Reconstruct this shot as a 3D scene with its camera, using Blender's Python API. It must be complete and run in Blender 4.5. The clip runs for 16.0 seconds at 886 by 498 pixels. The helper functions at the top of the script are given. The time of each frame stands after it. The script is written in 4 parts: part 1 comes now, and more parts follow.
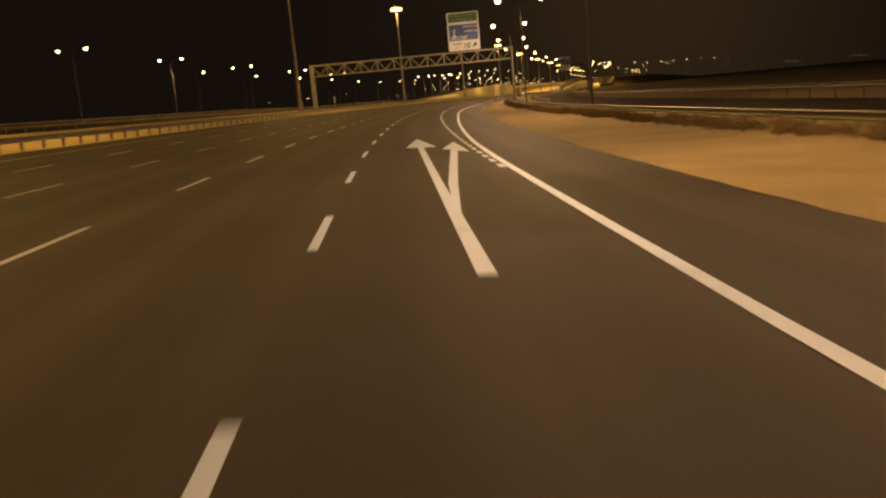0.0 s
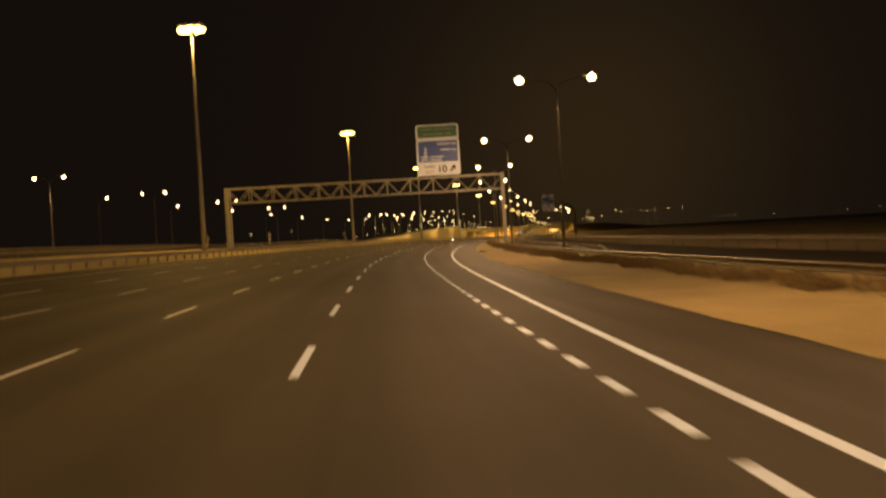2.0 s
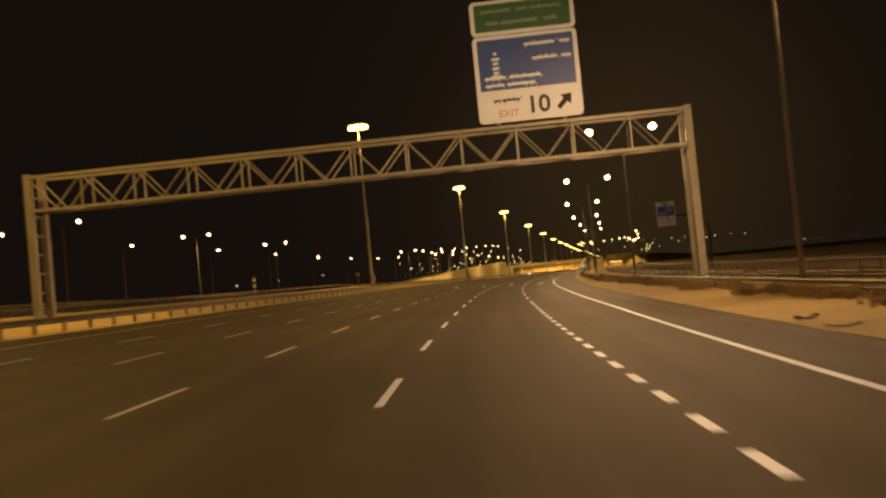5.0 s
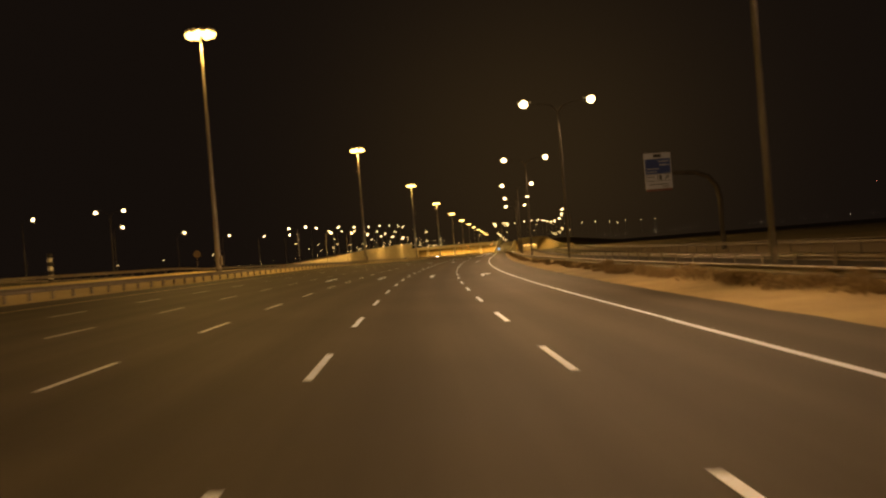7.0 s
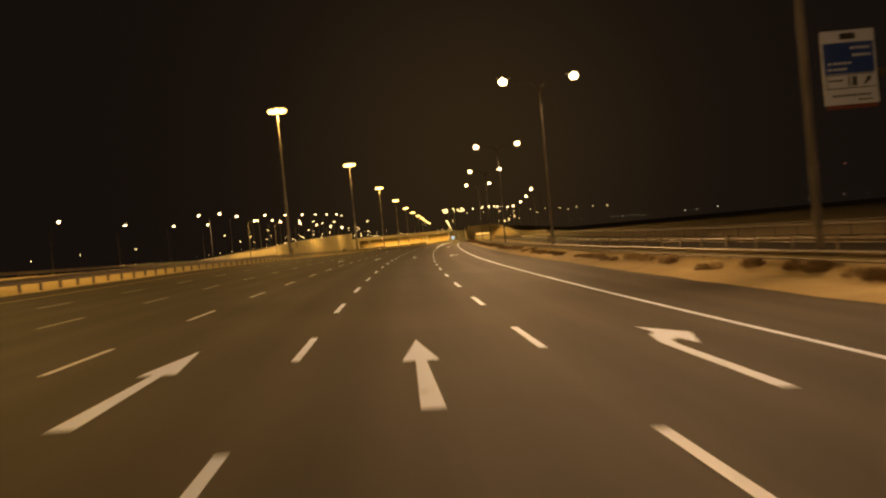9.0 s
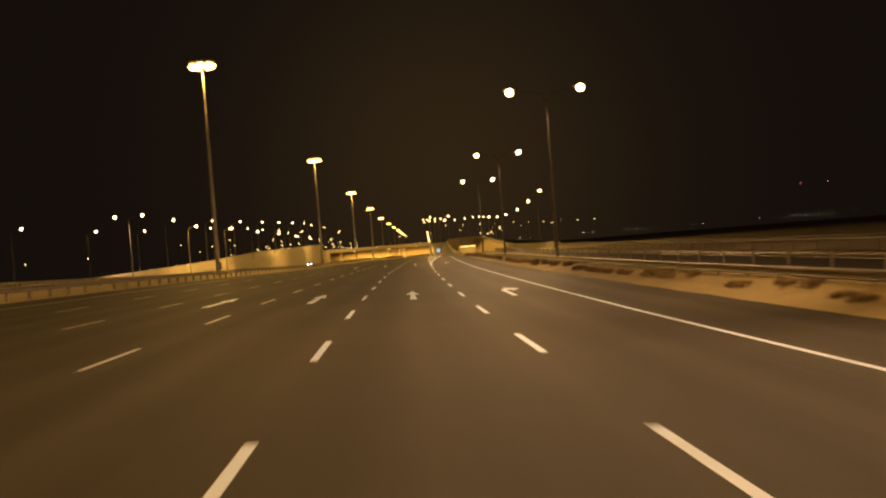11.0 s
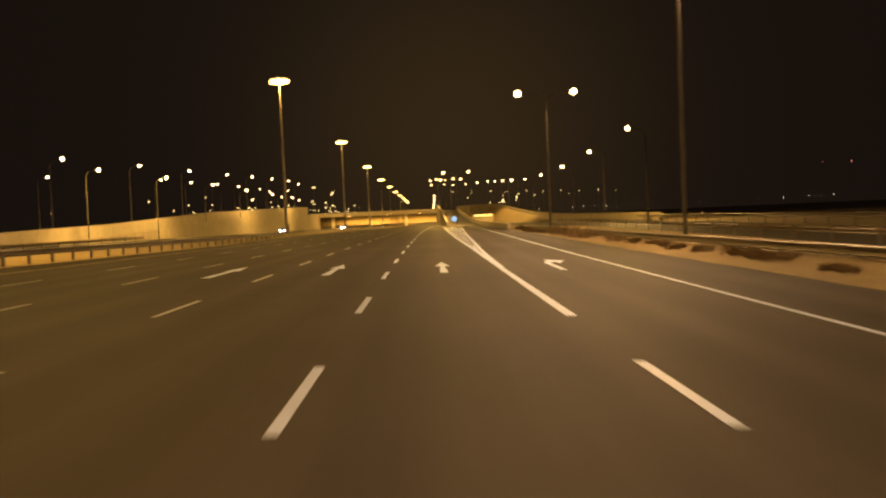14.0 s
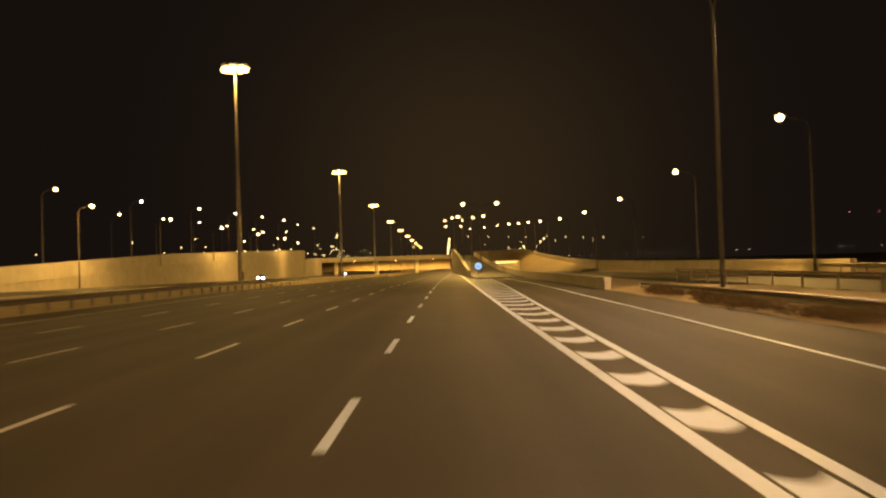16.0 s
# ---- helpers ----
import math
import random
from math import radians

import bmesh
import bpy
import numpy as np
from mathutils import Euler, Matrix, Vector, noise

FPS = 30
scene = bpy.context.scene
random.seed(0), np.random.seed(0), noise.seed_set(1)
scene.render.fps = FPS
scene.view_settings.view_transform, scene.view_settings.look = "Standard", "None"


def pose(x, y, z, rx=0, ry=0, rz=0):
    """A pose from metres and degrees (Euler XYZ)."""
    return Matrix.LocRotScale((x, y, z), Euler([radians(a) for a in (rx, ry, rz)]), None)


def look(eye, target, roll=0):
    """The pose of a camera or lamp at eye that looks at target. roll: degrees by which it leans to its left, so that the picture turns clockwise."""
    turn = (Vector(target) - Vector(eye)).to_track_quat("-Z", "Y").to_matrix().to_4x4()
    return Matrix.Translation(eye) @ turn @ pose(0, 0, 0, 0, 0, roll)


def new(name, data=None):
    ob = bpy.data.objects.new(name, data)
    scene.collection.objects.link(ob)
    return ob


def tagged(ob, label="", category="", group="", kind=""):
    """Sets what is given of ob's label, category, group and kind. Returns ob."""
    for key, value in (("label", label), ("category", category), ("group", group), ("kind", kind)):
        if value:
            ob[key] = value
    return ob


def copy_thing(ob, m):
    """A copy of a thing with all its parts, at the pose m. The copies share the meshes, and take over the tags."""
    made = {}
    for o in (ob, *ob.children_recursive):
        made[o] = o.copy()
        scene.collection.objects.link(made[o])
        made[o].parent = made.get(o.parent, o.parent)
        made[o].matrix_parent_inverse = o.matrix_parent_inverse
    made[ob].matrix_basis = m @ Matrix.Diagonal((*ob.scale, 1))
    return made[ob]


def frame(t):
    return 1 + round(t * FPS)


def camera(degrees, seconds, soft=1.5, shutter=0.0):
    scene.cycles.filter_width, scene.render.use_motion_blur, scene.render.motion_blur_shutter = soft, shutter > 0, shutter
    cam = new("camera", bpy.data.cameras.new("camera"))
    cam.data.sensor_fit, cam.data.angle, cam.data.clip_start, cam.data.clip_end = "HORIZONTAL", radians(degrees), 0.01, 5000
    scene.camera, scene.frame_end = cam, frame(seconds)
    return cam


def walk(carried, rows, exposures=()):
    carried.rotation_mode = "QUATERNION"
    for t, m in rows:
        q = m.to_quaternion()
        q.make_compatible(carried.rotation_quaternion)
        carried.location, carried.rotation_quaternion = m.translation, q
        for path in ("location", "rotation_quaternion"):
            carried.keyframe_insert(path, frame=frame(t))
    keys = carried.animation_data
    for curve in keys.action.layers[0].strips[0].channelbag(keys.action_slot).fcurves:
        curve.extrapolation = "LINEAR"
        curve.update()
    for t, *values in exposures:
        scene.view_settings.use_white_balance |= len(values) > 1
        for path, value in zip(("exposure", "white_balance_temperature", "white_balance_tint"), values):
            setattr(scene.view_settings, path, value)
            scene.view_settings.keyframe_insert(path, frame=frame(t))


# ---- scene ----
cam = camera(52.18, 16.0, soft=2.3, shutter=0.4)
walk(cam, [
    (0.0, pose(1.307, -2.485, 1.635, 80.521, 5.092, -2.385)),
    (0.5, pose(1.008, 11.294, 1.636, 81.835, 5.214, -3.252)),
    (1.0, pose(0.846, 24.878, 1.631, 83.020, 4.197, -3.839)),
    (1.5, pose(0.920, 38.451, 1.628, 85.077, 4.167, -6.116)),
    (2.0, pose(1.030, 52.014, 1.631, 89.205, 3.209, -5.703)),
    (2.5, pose(1.291, 65.636, 1.635, 93.875, 4.101, -4.995)),
    (3.0, pose(1.746, 79.403, 1.629, 94.210, 4.777, -7.423)),
    (3.5, pose(2.272, 92.923, 1.632, 93.481, 5.830, -2.348)),
    (4.0, pose(3.062, 106.423, 1.626, 92.461, 5.809, 0.883)),
    (4.5, pose(4.045, 120.077, 1.621, 92.052, 5.546, -2.043)),
    (5.0, pose(5.089, 133.563, 1.620, 91.864, 5.441, -3.212)),
    (5.5, pose(6.309, 146.924, 1.620, 91.396, 5.229, -5.031)),
    (6.0, pose(7.708, 160.220, 1.620, 90.838, 4.975, -7.059)),
    (6.5, pose(9.252, 173.534, 1.620, 90.370, 4.763, -8.525)),
    (7.0, pose(10.908, 186.925, 1.606, 90.223, 4.582, -9.321)),
    (7.5, pose(12.562, 200.420, 1.612, 90.234, 5.160, -10.653)),
    (8.0, pose(14.341, 213.823, 1.613, 89.346, 4.903, -11.158)),
    (8.5, pose(16.312, 227.281, 1.623, 89.697, 4.976, -12.849)),
    (9.0, pose(18.414, 240.549, 1.618, 89.288, 5.316, -13.040)),
    (9.5, pose(20.629, 253.986, 1.620, 89.383, 5.216, -13.610)),
    (10.0, pose(23.018, 267.546, 1.620, 89.577, 5.003, -14.095)),
    (10.5, pose(25.559, 281.137, 1.620, 89.809, 4.749, -14.413)),
    (11.0, pose(28.195, 294.677, 1.620, 90.003, 4.537, -14.661)),
    (11.5, pose(30.897, 308.068, 1.618, 90.106, 4.422, -14.998)),
    (12.0, pose(33.587, 321.310, 1.626, 89.913, 4.063, -15.817)),
    (12.5, pose(36.455, 334.630, 1.633, 89.961, 3.320, -15.659)),
    (13.0, pose(39.387, 347.751, 1.638, 89.458, 3.449, -15.687)),
    (13.5, pose(42.320, 360.666, 1.646, 89.330, 3.123, -15.226)),
    (14.0, pose(45.393, 373.820, 1.649, 88.022, 2.451, -14.540)),
    (14.5, pose(48.473, 387.103, 1.648, 88.106, 2.429, -10.253)),
    (15.0, pose(51.638, 400.131, 1.656, 88.817, 1.276, -11.679)),
    (15.5, pose(54.725, 413.115, 1.657, 90.147, 1.209, -12.759)),
    (16.0, pose(57.993, 426.277, 1.672, 90.997, 1.738, -13.687)),
], exposures=[(0.0, 0.68, 6350, 10), (0.5, 0.81, 6350, 10), (1.0, 0.91, 6400, 10), (1.5, 0.72, 6400, 10), (2.0, 0.59, 6450, 10), (3.0, 0.61, 6450, 10), (4.5, 0.67, 6450, 10), (7.0, 0.56, 6450, 10), (9.0, 0.69, 6450, 10), (11.5, 0.69, 6450, 10), (12.5, 0.61, 6450, 10), (13.5, 0.73, 6450, 10), (14.5, 1.02, 6400, 10), (15.0, 0.94, 6300, 10), (15.5, 0.86, 6200, 10), (16.0, 0.81, 6050, 10)])

# ---- night sky ----
world = bpy.data.worlds.new("night_sky")
scene.world = world
world.use_nodes = True
wn, wl = world.node_tree.nodes, world.node_tree.links
# a dark sky with the interchange's warm glow low ahead, lens glare painted into it
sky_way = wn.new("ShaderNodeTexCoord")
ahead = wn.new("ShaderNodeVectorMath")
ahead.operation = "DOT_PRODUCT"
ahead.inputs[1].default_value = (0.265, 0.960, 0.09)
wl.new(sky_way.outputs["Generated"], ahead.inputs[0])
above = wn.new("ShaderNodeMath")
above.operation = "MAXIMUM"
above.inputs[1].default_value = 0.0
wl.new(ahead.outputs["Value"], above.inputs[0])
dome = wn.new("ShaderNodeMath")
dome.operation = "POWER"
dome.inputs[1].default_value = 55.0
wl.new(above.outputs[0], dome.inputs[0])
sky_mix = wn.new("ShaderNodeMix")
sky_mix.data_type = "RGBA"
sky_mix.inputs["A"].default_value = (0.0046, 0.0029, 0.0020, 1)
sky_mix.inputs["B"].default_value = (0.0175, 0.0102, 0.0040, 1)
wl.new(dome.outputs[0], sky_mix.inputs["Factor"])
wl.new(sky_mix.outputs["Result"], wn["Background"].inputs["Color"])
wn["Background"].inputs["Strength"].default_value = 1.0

SODIUM = (1.0, 0.540, 0.115)
WARM = (1.0, 0.56, 0.25)
MAST_WATTS = 23500.0
POLE_WATTS = 11000.0


# ---- the road's line: s metres along it, u metres to the right of the lane line ----
KS = [-10, 47, 104, 161, 218, 275, 332, 389, 446, 503, 560]
KH = [2.18, -0.79, -2.9, -6.26, -8.05, -10.68, -12.34, -13.41, -14.01, -14.33, -14.65]
S_LINE = np.arange(-210.0, 2601.0, 2.0)
H_LINE = np.radians(np.interp(S_LINE, KS, KH))
DX, DY = -np.sin(H_LINE), np.cos(H_LINE)
X_LINE = np.concatenate([[0], np.cumsum(DX[1:] + DX[:-1])])
Y_LINE = np.concatenate([[0], np.cumsum(DY[1:] + DY[:-1])])
X_LINE += 0.593 - np.interp(-10, S_LINE, X_LINE)
Y_LINE += -10.0 - np.interp(-10, S_LINE, Y_LINE)
BANK_S = [0, 60, 130, 200, 260, 320, 380, 440, 462]
BANK_D = [2.85, 2.77, 2.67, 2.57, 2.44, 2.53, 1.72, 0.38, 0.0]


def heading(s):
    return float(np.interp(s, S_LINE, H_LINE))


def lie(s, u):
    """Height of the ground at s, u: the banked carriageway, its dip under the bridge, flat land beyond."""
    b = math.tan(radians(float(np.interp(s, BANK_S, BANK_D))))
    dip = float(np.interp(s, [500, 600, 700, 900, 1400], [0, -0.5, -1.1, -2.0, -2.0]))
    far = float(np.interp(s, [226, 330], [-72.0, -32.0]))
    return -b * min(max(u, far), 11.0) + dip


def at(s, u, z=0.0):
    """World place at s, u and z metres over the ground there."""
    h = heading(s)
    return Vector((float(np.interp(s, S_LINE, X_LINE)) + u * math.cos(h), float(np.interp(s, S_LINE, Y_LINE)) + u * math.sin(h), lie(s, u) + z))


def at_abs(s, u, z):
    v = at(s, u)
    v.z = z
    return v


def stand(s, u, z=0.0, turn=0.0):
    """Pose of a thing at s, u that faces along the road."""
    v = at(s, u, z)
    return pose(v.x, v.y, v.z, 0, 0, math.degrees(heading(s)) + turn)


# ---- materials ----
def mat(name, rough=0.6, metal=0.0):
    m = bpy.data.materials.new(name)
    m.use_nodes = True
    b = m.node_tree.nodes["Principled BSDF"]
    b.inputs["Roughness"].default_value, b.inputs["Metallic"].default_value = rough, metal
    return m, m.node_tree.nodes, m.node_tree.links, b


def node(nodes, kind, **values):
    n = nodes.new(kind)
    for k, v in values.items():
        n.inputs[k.replace("_", " ")].default_value = v
    return n


def ramp(nodes, stops):
    r = nodes.new("ShaderNodeValToRGB")
    el = r.color_ramp.elements
    el[0].position, el[0].color = stops[0][0], (*stops[0][1], 1)
    el[1].position, el[1].color = stops[-1][0], (*stops[-1][1], 1)
    for p, c in stops[1:-1]:
        e = el.new(p)
        e.color = (*c, 1)
    return r


def mottled(name, dark, light, scale, fine, rough=0.7, metal=0.0, bump=0.3, dist=0.01, contrast=(0.3, 0.7), blend=0.45):
    """A surface with large stains and fine grain, in metres of the object's own space."""
    m, n, l, b = mat(name, rough, metal)
    geo = n.new("ShaderNodeNewGeometry")
    a = node(n, "ShaderNodeTexNoise", Scale=scale, Detail=5.0, Roughness=0.6)
    f = node(n, "ShaderNodeTexNoise", Scale=fine, Detail=3.0, Roughness=0.7)
    for t in (a, f):
        l.new(geo.outputs["Position"], t.inputs["Vector"])
    mix = n.new("ShaderNodeMix")
    mix.inputs["Factor"].default_value = blend
    l.new(a.outputs["Fac"], mix.inputs["A"])
    l.new(f.outputs["Fac"], mix.inputs["B"])
    r = ramp(n, [(contrast[0], dark), (contrast[1], light)])
    l.new(mix.outputs["Result"], r.inputs["Fac"])
    l.new(r.outputs["Color"], b.inputs["Base Color"])
    bp = node(n, "ShaderNodeBump", Strength=bump, Distance=dist)
    l.new(f.outputs["Fac"], bp.inputs["Height"])
    l.new(bp.outputs["Normal"], b.inputs["Normal"])
    return m


def asphalt_material():
    m, n, l, b = mat("asphalt", 0.74)
    b.inputs["Specular IOR Level"].default_value = 0.12
    uv = n.new("ShaderNodeUVMap")
    uv.uv_map = "su"
    sep = n.new("ShaderNodeSeparateXYZ")
    l.new(uv.outputs["UV"], sep.inputs["Vector"])
    stretch = n.new("ShaderNodeMapping")
    stretch.inputs["Scale"].default_value = (0.035, 1.1, 1)
    l.new(uv.outputs["UV"], stretch.inputs["Vector"])
    streak = node(n, "ShaderNodeTexNoise", Scale=1.0, Detail=5.0, Roughness=0.6)
    l.new(stretch.outputs["Vector"], streak.inputs["Vector"])
    patch = node(n, "ShaderNodeTexNoise", Scale=0.11, Detail=4.0, Roughness=0.55)
    grain = node(n, "ShaderNodeTexNoise", Scale=38.0, Detail=2.0, Roughness=0.8)
    for t in (patch, grain):
        l.new(uv.outputs["UV"], t.inputs["Vector"])
    # wheel paths: two dark bands in each lane
    wheel = n.new("ShaderNodeMath")
    wheel.operation = "MULTIPLY"
    wheel.inputs[1].default_value = 2 * math.pi / 1.825
    l.new(sep.outputs["Y"], wheel.inputs[0])
    cosine = n.new("ShaderNodeMath")
    cosine.operation = "COSINE"
    l.new(wheel.outputs[0], cosine.inputs[0])
    total = n.new("ShaderNodeMath")
    total.operation = "MULTIPLY_ADD"
    total.inputs[1].default_value = 0.05
    l.new(cosine.outputs[0], total.inputs[0])
    mix = n.new("ShaderNodeMix")
    mix.inputs["Factor"].default_value = 0.5
    l.new(streak.outputs["Fac"], mix.inputs["A"])
    l.new(patch.outputs["Fac"], mix.inputs["B"])
    mix2 = n.new("ShaderNodeMix")
    mix2.inputs["Factor"].default_value = 0.25
    l.new(mix.outputs["Result"], mix2.inputs["A"])
    l.new(grain.outputs["Fac"], mix2.inputs["B"])
    l.new(mix2.outputs["Result"], total.inputs[2])
    r = ramp(n, [(0.3, (0.028, 0.0248, 0.0193)), (0.5, (0.045, 0.0396, 0.0310)), (0.72, (0.070, 0.062, 0.049))])
    l.new(total.outputs[0], r.inputs["Fac"])
    l.new(r.outputs["Color"], b.inputs["Base Color"])
    bp = node(n, "ShaderNodeBump", Strength=0.35, Distance=0.006)
    l.new(grain.outputs["Fac"], bp.inputs["Height"])
    l.new(bp.outputs["Normal"], b.inputs["Normal"])
    return m


def paint_material(name, light, dark):
    m, n, l, b = mat(name, 0.55)
    geo = n.new("ShaderNodeNewGeometry")
    worn = node(n, "ShaderNodeTexNoise", Scale=9.0, Detail=6.0, Roughness=0.75)
    big = node(n, "ShaderNodeTexNoise", Scale=0.7, Detail=3.0)
    for t in (worn, big):
        l.new(geo.outputs["Position"], t.inputs["Vector"])
    mix = n.new("ShaderNodeMix")
    mix.inputs["Factor"].default_value = 0.4
    l.new(worn.outputs["Fac"], mix.inputs["A"])
    l.new(big.outputs["Fac"], mix.inputs["B"])
    r = ramp(n, [(0.30, dark), (0.46, light)])
    l.new(mix.outputs["Result"], r.inputs["Fac"])
    l.new(r.outputs["Color"], b.inputs["Base Color"])
    return m


def glow(name, colour, strength, sampled=True):
    m, n, l, b = mat(name, 0.4)
    b.inputs["Base Color"].default_value = (0.8, 0.8, 0.78, 1)
    b.inputs["Emission Color"].default_value = (*colour, 1)
    b.inputs["Emission Strength"].default_value = strength
    if not sampled:
        m.cycles.emission_sampling = "NONE"
    return m


ASPHALT = asphalt_material()
# the white paint's cool tint stands for white headlight on it
PAINT = paint_material("road_paint_white", (0.58, 0.69, 0.93), (0.30, 0.34, 0.43))
# darker copies of the white paint for lanes that headlights reach less
PAINT_HALF_LIT = paint_material("half_lit_road_paint", (0.42, 0.43, 0.46), (0.18, 0.18, 0.18))
PAINT_UNLIT = paint_material("unlit_road_paint", (0.27, 0.26, 0.245), (0.10, 0.095, 0.09))
PAINT_YELLOW = paint_material("road_paint_yellow", (0.24, 0.17, 0.06), (0.09, 0.07, 0.035))
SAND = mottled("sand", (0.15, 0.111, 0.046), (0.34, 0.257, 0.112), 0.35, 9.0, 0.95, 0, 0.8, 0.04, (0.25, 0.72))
DESERT = mottled("desert_ground", (0.20, 0.155, 0.10), (0.33, 0.265, 0.18), 0.06, 3.0, 0.95, 0, 0.5, 0.05)
CONCRETE = mottled("concrete", (0.35, 0.31, 0.22), (0.54, 0.49, 0.36), 0.45, 12.0, 0.85, 0, 0.25, 0.01)
STEEL = mottled("galvanised_steel", (0.125, 0.104, 0.078), (0.25, 0.22, 0.175), 2.5, 40.0, 0.55, 0.5, 0.1, 0.003)
POLE_STEEL = mottled("pole_steel", (0.062, 0.057, 0.048), (0.11, 0.103, 0.09), 1.2, 30.0, 0.6, 0.2, 0.1, 0.003)
# lighter than the pole steel: the floodlights' light on the masts is in the colour
MAST_STEEL_LIT = mottled("mast_steel_lit", (0.22, 0.21, 0.19), (0.36, 0.345, 0.32), 0.8, 25.0, 0.5, 0.3, 0.1, 0.003)
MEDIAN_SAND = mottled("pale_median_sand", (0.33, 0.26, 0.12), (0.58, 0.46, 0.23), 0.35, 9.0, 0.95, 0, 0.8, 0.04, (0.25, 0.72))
GANTRY_STEEL = mottled("gantry_steel", (0.165, 0.16, 0.135), (0.27, 0.26, 0.215), 1.5, 25.0, 0.55, 0.3, 0.1, 0.003)
BUSH = mottled("dry_bush", (0.115, 0.082, 0.035), (0.24, 0.172, 0.082), 3.0, 20.0, 0.9)
RUSTY = mottled("rusty_plate", (0.10, 0.07, 0.045), (0.17, 0.12, 0.08), 2.0, 20.0, 0.7)
RUBBER = mottled("rubber", (0.015, 0.015, 0.015), (0.03, 0.03, 0.03), 3.0, 30.0, 0.8)
BLACK = mottled("black_paint", (0.012, 0.012, 0.012), (0.03, 0.03, 0.03), 4.0, 30.0, 0.6)
WHITE = mottled("white_paint", (0.66, 0.65, 0.62), (0.80, 0.79, 0.76), 2.0, 20.0, 0.5)
CAR_PAINT = mottled("silver_car_paint", (0.40, 0.40, 0.41), (0.48, 0.48, 0.49), 1.0, 60.0, 0.3, 0.6, 0.02, 0.001)
GLASS_DARK = mottled("dark_window_glass", (0.012, 0.012, 0.014), (0.02, 0.02, 0.022), 2.0, 20.0, 0.08, 0, 0.0)
SIGN_WHITE = mottled("sign_sheeting_white", (0.42, 0.48, 0.62), (0.55, 0.62, 0.77), 0.8, 15.0, 0.45, 0, 0.05, 0.002)
SIGN_BLUE = mottled("sign_sheeting_blue", (0.014, 0.042, 0.21), (0.022, 0.062, 0.29), 0.8, 15.0, 0.45, 0, 0.05, 0.002)
SIGN_GREEN = mottled("sign_sheeting_green", (0.016, 0.070, 0.040), (0.026, 0.098, 0.058), 0.8, 15.0, 0.45, 0, 0.05, 0.002)
SIGN_PALE = mottled("faded_sign_lettering", (0.10, 0.15, 0.13), (0.17, 0.23, 0.20), 2.0, 20.0, 0.5)
SIGN_RED = mottled("faded_red_lettering", (0.36, 0.20, 0.17), (0.46, 0.28, 0.24), 2.0, 20.0, 0.5)
SIGN_BROWN = mottled("sign_sheeting_red", (0.12, 0.035, 0.02), (0.17, 0.05, 0.03), 0.8, 15.0, 0.5)
MAST_GLOW = glow("sodium_lamp_glow", (1.0, 0.60, 0.14), 6.0, False)
POLE_GLOW = glow("warm_lamp_glow", (1.0, 0.68, 0.30), 7.0, False)
FAR_GLOW = glow("far_lamp_glow", (1.0, 0.66, 0.24), 3.6, False)
DIM_GLOW = glow("dim_lamp_glow", (1.0, 0.76, 0.50), 5.0, False)
SOFFIT_GLOW = glow("soffit_lamp_glow", (1.0, 0.50, 0.12), 6.0)
HEADLIGHT = glow("headlight_glow", (0.85, 0.85, 1.0), 30.0, False)
RED_GLOW = glow("red_beacon_glow", (1.0, 0.25, 0.15), 1.2, False)


# ---- mesh helpers ----
def part(name, bm, material, parent=None, label=""):
    me = bpy.data.meshes.new(name)
    bm.to_mesh(me)
    bm.free()
    me.materials.append(material)
    ob = new(name, me)
    if parent is not None:
        ob.parent = parent
    if label:
        ob["label"] = label
    return ob


def share(name, me, parent, m):
    ob = new(name, me)
    ob.parent = parent
    ob.matrix_basis = m
    return ob


def thing(name, m, label, category, group="", kind=""):
    ob = new(name)
    ob.matrix_basis = m
    return tagged(ob, label, category, group, kind)


def box(bm, x0, y0, z0, x1, y1, z1, m=None):
    vs = [bm.verts.new(c) for c in ((x0, y0, z0), (x1, y0, z0), (x1, y1, z0), (x0, y1, z0), (x0, y0, z1), (x1, y0, z1), (x1, y1, z1), (x0, y1, z1))]
    for f in ((3, 2, 1, 0), (4, 5, 6, 7), (0, 1, 5, 4), (1, 2, 6, 5), (2, 3, 7, 6), (3, 0, 4, 7)):
        bm.faces.new([vs[i] for i in f])
    if m is not None:
        for v in vs:
            v.co = m @ v.co
    return vs


def tube(bm, a, b, r0, r1, n=8, caps=True):
    """A tapered round bar from a to b."""
    a, b = Vector(a), Vector(b)
    q = (b - a).to_track_quat("Z", "Y")
    rings = []
    for c, r in ((a, r0), (b, r1)):
        rings.append([bm.verts.new(c + q @ Vector((r * math.cos(2 * math.pi * i / n), r * math.sin(2 * math.pi * i / n), 0))) for i in range(n)])
    for i in range(n):
        bm.faces.new((rings[0][i], rings[0][(i + 1) % n], rings[1][(i + 1) % n], rings[1][i]))
    if caps:
        bm.faces.new(rings[0][::-1])
        bm.faces.new(rings[1])


